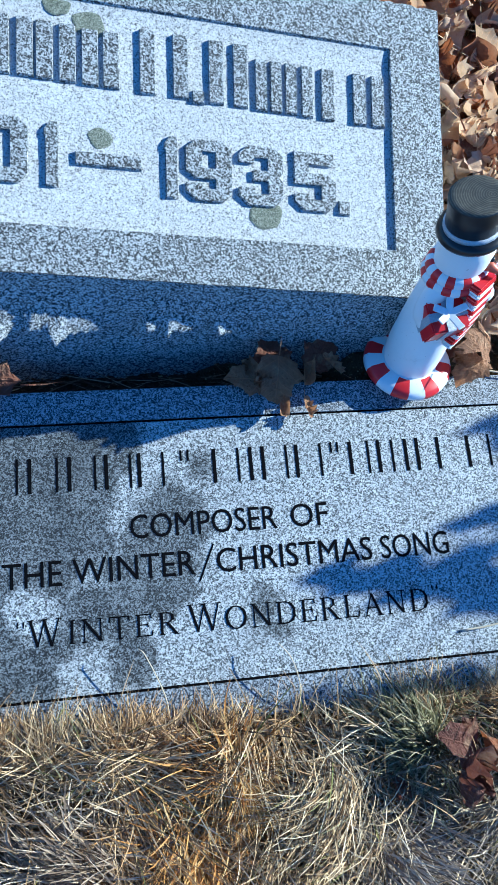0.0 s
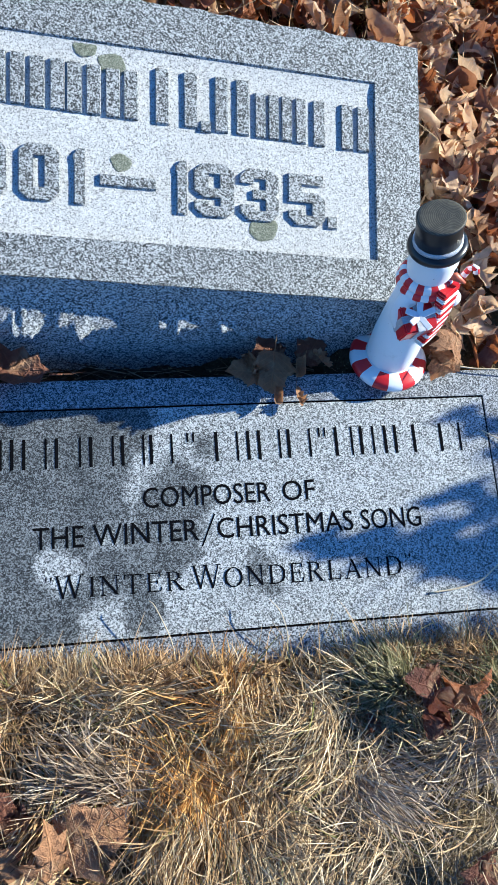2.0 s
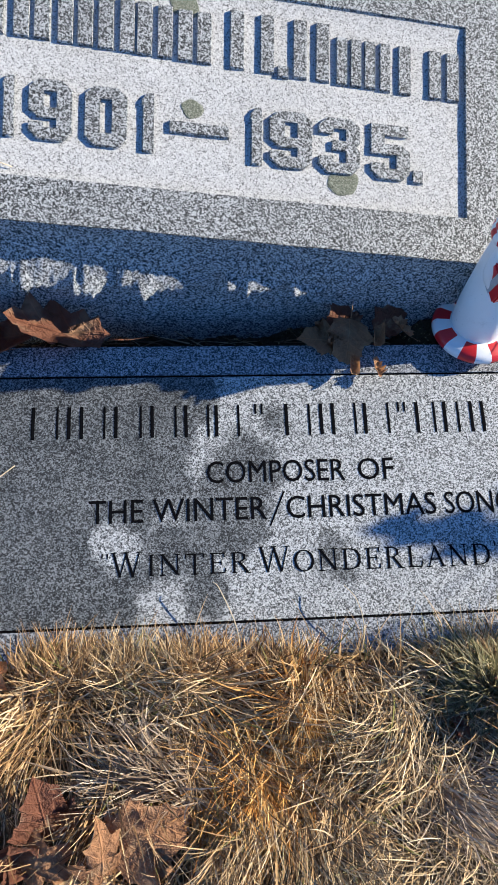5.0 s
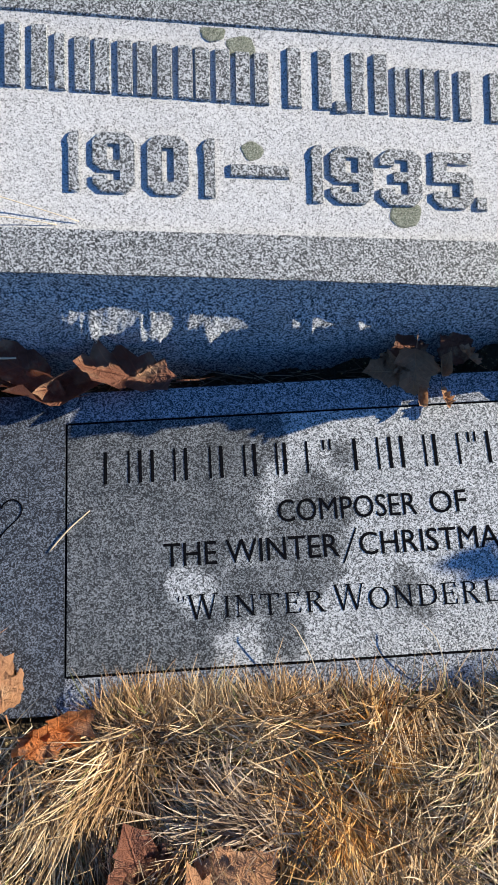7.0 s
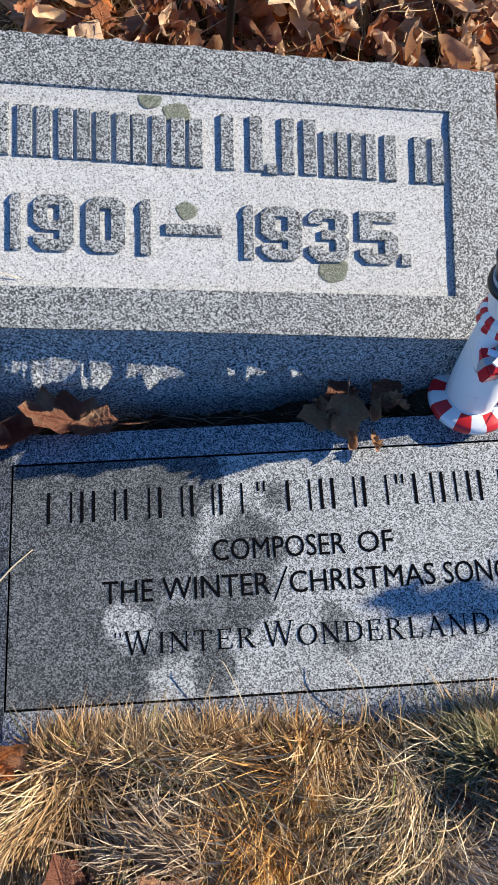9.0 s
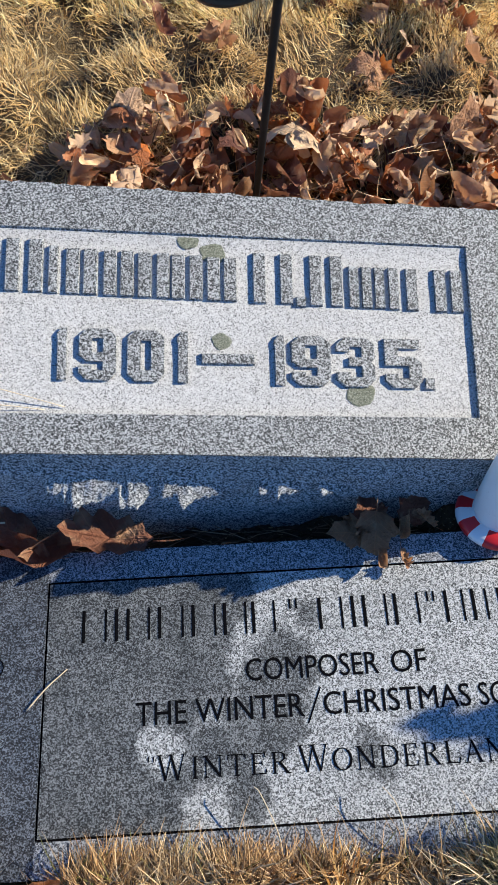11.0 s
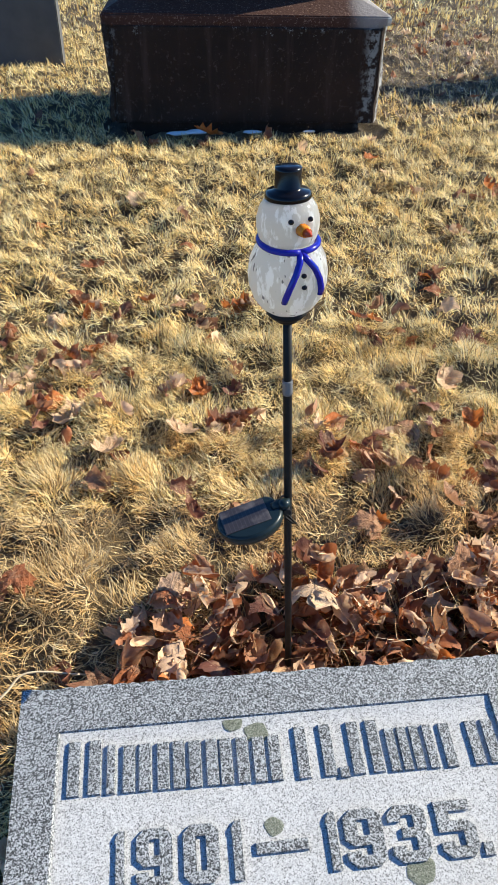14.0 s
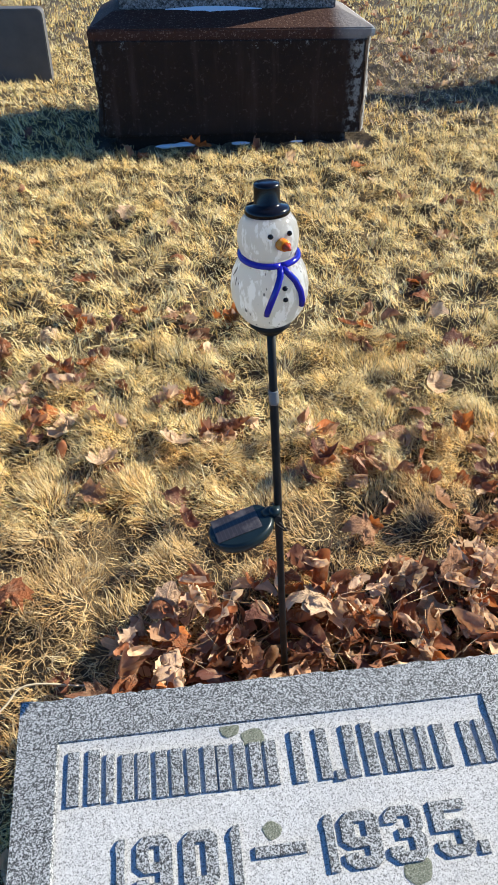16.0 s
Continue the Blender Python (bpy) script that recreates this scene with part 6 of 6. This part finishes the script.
# loose straws lying across the tussocks
n = 700
x, y = rng.uniform(-0.45, 1.1, n), rng.uniform(-0.9, -0.290, n)
near.append(blades(x, y, rng.uniform(0.03, 0.10, n), rng.uniform(0.0007, 0.0017, n), rng.uniform(1.0, 1.5, n), 0.9 + 1.3 * np.sin(3.3 * x + 1.0) + rng.normal(0, 0.7, n), rng.uniform(-0.1, 0.4, n), 5, ground_z(x, y) + rng.uniform(0.012, 0.040, n)))
# fringe that hangs over the ledger's front edge
x = np.concatenate([rng.normal(c, 0.018, k) for c, k in zip(rng.uniform(0.0, 0.64, 16), rng.integers(15, 70, 16))] + [rng.uniform(0.0, 0.64, 120)])
x = x[(x > -0.02) & (x < 0.65)]
n = len(x)
y = np.full(n, LED_Y0) - 0.004 - np.abs(rng.normal(0, 0.010, n))
near.append(blades(x, y, rng.uniform(0.016, 0.048, n) * rng.choice([1, 1, 1, 1.6], n), rng.uniform(0.0006, 0.0014, n), rng.uniform(0.0, 1.1, n), 1.57 + rng.normal(0, 1.3, n), rng.uniform(0.1, 1.0, n), 6))
# tufts that lean over the slab's front edge
for c, k, tall in ((0.050, 300, 1.0), (0.066, 420, 1.15), (0.085, 240, 1.0), (0.104, 280, 0.9), (0.124, 380, 1.1), (0.148, 260, 0.9), (0.168, 300, 1.05), (0.190, 380, 1.0), (0.215, 240, 0.9), (0.238, 160, 0.7), (0.262, 280, 0.95), (0.300, 60, 0.6), (0.345, 70, 0.9), (0.402, 150, 1.0), (0.452, 220, 1.2),
                   (0.485, 130, 0.9), (0.530, 220, 1.1), (0.585, 180, 1.2), (0.625, 160, 1.2)):
    x = np.clip(rng.normal(c, 0.013, k), 0.03, 0.65)
    y = LED_Y0 - 0.003 - np.abs(rng.normal(0, 0.012, k))
    near.append(blades(x, y, rng.uniform(0.020, 0.056, k) * tall, rng.uniform(0.0007, 0.0016, k), rng.uniform(0.2, 1.4, k), 1.57 + rng.uniform(-1.0, 1.0) + rng.normal(0, 1.0, k), rng.uniform(0.3, 1.7, k), 6, ground_z(x, y) + 0.014 * tall))
gathered("long_grass", [swept(0.34, 1.0, -0.90, -0.270, 17000, 0.024, 0.062, 0.0005, 0.0012, 0.6, 2.0)], M_DULL, "thin greyish dead grass beside the flat marker")
gathered("long_grass", near, M_GRASS, "long dry straw-coloured grass beside the flat marker")


# tussocks of their own colour
def tussock(cx, cy, rad, num, l0, l1, comb, material, label):
    a, r = rng.uniform(0, 2 * np.pi, num), np.abs(rng.normal(0, 0.5, num)) * rad
    x, y = cx + r * np.cos(a), cy + r * np.sin(a) * 0.8
    ok = clear_of(x, y)
    for lx, ly, reach in NEAR_LEAVES:
        ok &= np.hypot(x - lx, y - ly) > reach * 0.8
    a, r, x, y = a[ok], r[ok], x[ok], y[ok]
    n = len(x)
    az = np.where(rng.random(n) < 0.85, comb + rng.normal(0, 0.35, n), a)
    v, t = blades(x, y, rng.uniform(l0, l1, n), rng.uniform(0.0010, 0.0022, n), np.clip(0.85 + 0.4 * r / rad + rng.normal(0, 0.3, n), 0.05, 1.45), az, rng.uniform(0.0, 0.45, n), 5, ground_z(x, y) + 0.022)
    soup("grass_tussock", v, t, material, label, "grass")


M_RUST = straw("rusty dead grass", [(0.02, (0.24, 0.095, 0.02)), (0.4, (0.52, 0.25, 0.06)), (0.8, (0.72, 0.44, 0.15)), (1.0, (0.84, 0.60, 0.28))], (0.95, 0.8, 0.6))
M_ASHEN = straw("ashen dead grass", [(0.02, (0.15, 0.105, 0.070)), (0.4, (0.34, 0.255, 0.18)), (0.8, (0.55, 0.44, 0.32)), (1.0, (0.70, 0.58, 0.43))], (0.92, 0.85, 0.78))
M_OLIVE = straw("grey-green grass", [(0.02, (0.06, 0.055, 0.022)), (0.4, (0.17, 0.155, 0.070)), (0.75, (0.38, 0.33, 0.18)), (1.0, (0.62, 0.53, 0.33))], (0.8, 0.9, 0.7))
tussock(0.235, -0.370, 0.065, 1500, 0.025, 0.055, -1.9, M_RUST, "rust-brown tussock of dead grass in front of the marker")
tussock(0.275, -0.310, 0.045, 1100, 0.025, 0.055, -1.4, M_RUST, "rust-brown tussock of dead grass near the marker")
tussock(0.155, -0.375, 0.065, 800, 0.030, 0.065, 2.6, M_ASHEN, "ashen grey tussock of dead grass")
tussock(0.450, -0.310, 0.060, 750, 0.030, 0.065, 2.4, M_OLIVE, "grey-green tussock of grass at the marker's edge")
tussock(0.400, -0.390, 0.065, 420, 0.030, 0.065, -0.7, M_ASHEN, "ashen grey tussock of dead grass among straw")
tussock(0.520, -0.370, 0.075, 800, 0.030, 0.070, 0.6, M_ASHEN, "ashen grey tussock of dead grass beside a leaf")
tussock(0.560, -0.330, 0.065, 650, 0.025, 0.060, 2.0, M_OLIVE, "grey-green tussock of grass beside a leaf")

M_TWIG = straw("dead stalks", [(0.0, (0.05, 0.03, 0.02)), (0.6, (0.15, 0.09, 0.05)), (0.85, (0.30, 0.21, 0.13)), (1.0, (0.62, 0.50, 0.33))], (0.8, 0.7, 0.6))
# twigs and stalks in the gap between the stones
x = rng.uniform(-0.06, 0.44, 240)
n = len(x)
y = rng.uniform(0.036, 0.060, n)
v, t = blades(x, y, rng.uniform(0.02, 0.08, n), rng.uniform(0.0008, 0.0018, n), rng.uniform(1.25, 1.55, n), rng.choice([0.1, 3.0], n) + rng.normal(0, 0.35, n), rng.uniform(0.0, 0.1, n), 3)
soup("twigs", v, t, M_TWIG, "dark dead stalks and twigs between the stones", "twigs")

# loose stalks among the leaves of the drift
n = 420
x, y = rng.uniform(0.0, 1.1, n), rng.uniform(0.08, 0.80, n)
ok = (pile_top(x, y) > 0.016) & ~((x < 0.54) & (y < 0.42))
x, y = x[ok], y[ok]
n = len(x)
v, t = blades(x, y, rng.uniform(0.035, 0.11, n), rng.uniform(0.0008, 0.0017, n), rng.uniform(1.1, 1.5, n), rng.uniform(0, 6.28, n), rng.uniform(-0.1, 0.15, n), 5, ground_z(x, y) + pile_top(x, y) + rng.uniform(0.0, 0.014, n), 0.4)
soup("stalks", v, t, M_GRASS, "dry straw stalks lying among the drifted leaves", "straw")

# the lawn behind: a felt of fine winding blades, combed this way and that
def mat_field(x0, x1, y0, y1, n0, l0, l1, w0, w1, segs, curl, bare=0.75):
    x, y = rng.uniform(x0, x1, n0), rng.uniform(y0, y1, n0)
    ok = clear_of(x, y) & (rng.random(n0) < 0.15 + 0.85 * np.clip(domes(x, y) / 0.030, 0, 1)) & (rng.random(n0) < 1.0 - bare * smooth((x - 1.1) / 0.5) * smooth((y - 3.6) / 0.6))
    x, y = x[ok], y[ok]
    n = len(x)
    comb = 3.4 + 1.1 * np.sin(29 * x + 2.1 * np.sin(9 * y)) + 1.1 * np.sin(25 * y + 5 * x) + 0.8 * np.sin(57 * x - 43 * y)
    az = np.where(rng.random(n) < 0.8, comb + rng.normal(0, 0.45, n), rng.uniform(0, 6.28, n))
    lean = np.clip(rng.normal(1.00, 0.36, n), 0.05, 1.5)
    return blades(x, y, rng.uniform(l0, l1, n), rng.uniform(w0, w1, n), lean, az, rng.uniform(-0.2, 0.7, n), segs, ground_z(x, y) + rng.uniform(-0.002, 0.009, n), curl)


lawn = [mat_field(-0.75, 1.5, 0.85, 1.5, 108000, 0.022, 0.050, 0.0009, 0.0020, 4, 1.4), mat_field(-0.9, 2.2, 1.5, 3.4, 140000, 0.024, 0.052, 0.0016, 0.0036, 3, 1.3),
        mat_field(-1.7, 3.4, 3.4, 6.0, 80000, 0.030, 0.065, 0.0034, 0.0070, 2, 1.1), tuft_field(-2.6, 5.2, 6.0, 10.5, 0.20, 40, 0.03, 0.07, 0.006, 0.012, 2),
        mat_field(-0.75, -0.12, -0.3, 0.40, 26000, 0.018, 0.045, 0.0007, 0.0015, 3, 1.2), mat_field(0.72, 1.7, 0.05, 0.40, 20000, 0.018, 0.045, 0.0007, 0.0015, 3, 1.2)]
gathered("lawn_grass", [mat_field(-0.75, 1.5, 0.40, 1.05, 84000, 0.020, 0.048, 0.0008, 0.0018, 4, 1.5)], M_MATTED, "matted brown winter grass beside the leaf drift")
gathered("lawn_grass", [mat_field(1.0, 3.4, 3.5, 6.0, 22000, 0.026, 0.055, 0.0030, 0.0065, 2, 1.1, 0.0)], M_ASHEN, "thin ashen winter grass beyond the monument")
gathered("lawn_grass", lawn, M_LAWN, "short golden winter grass of the cemetery lawn")
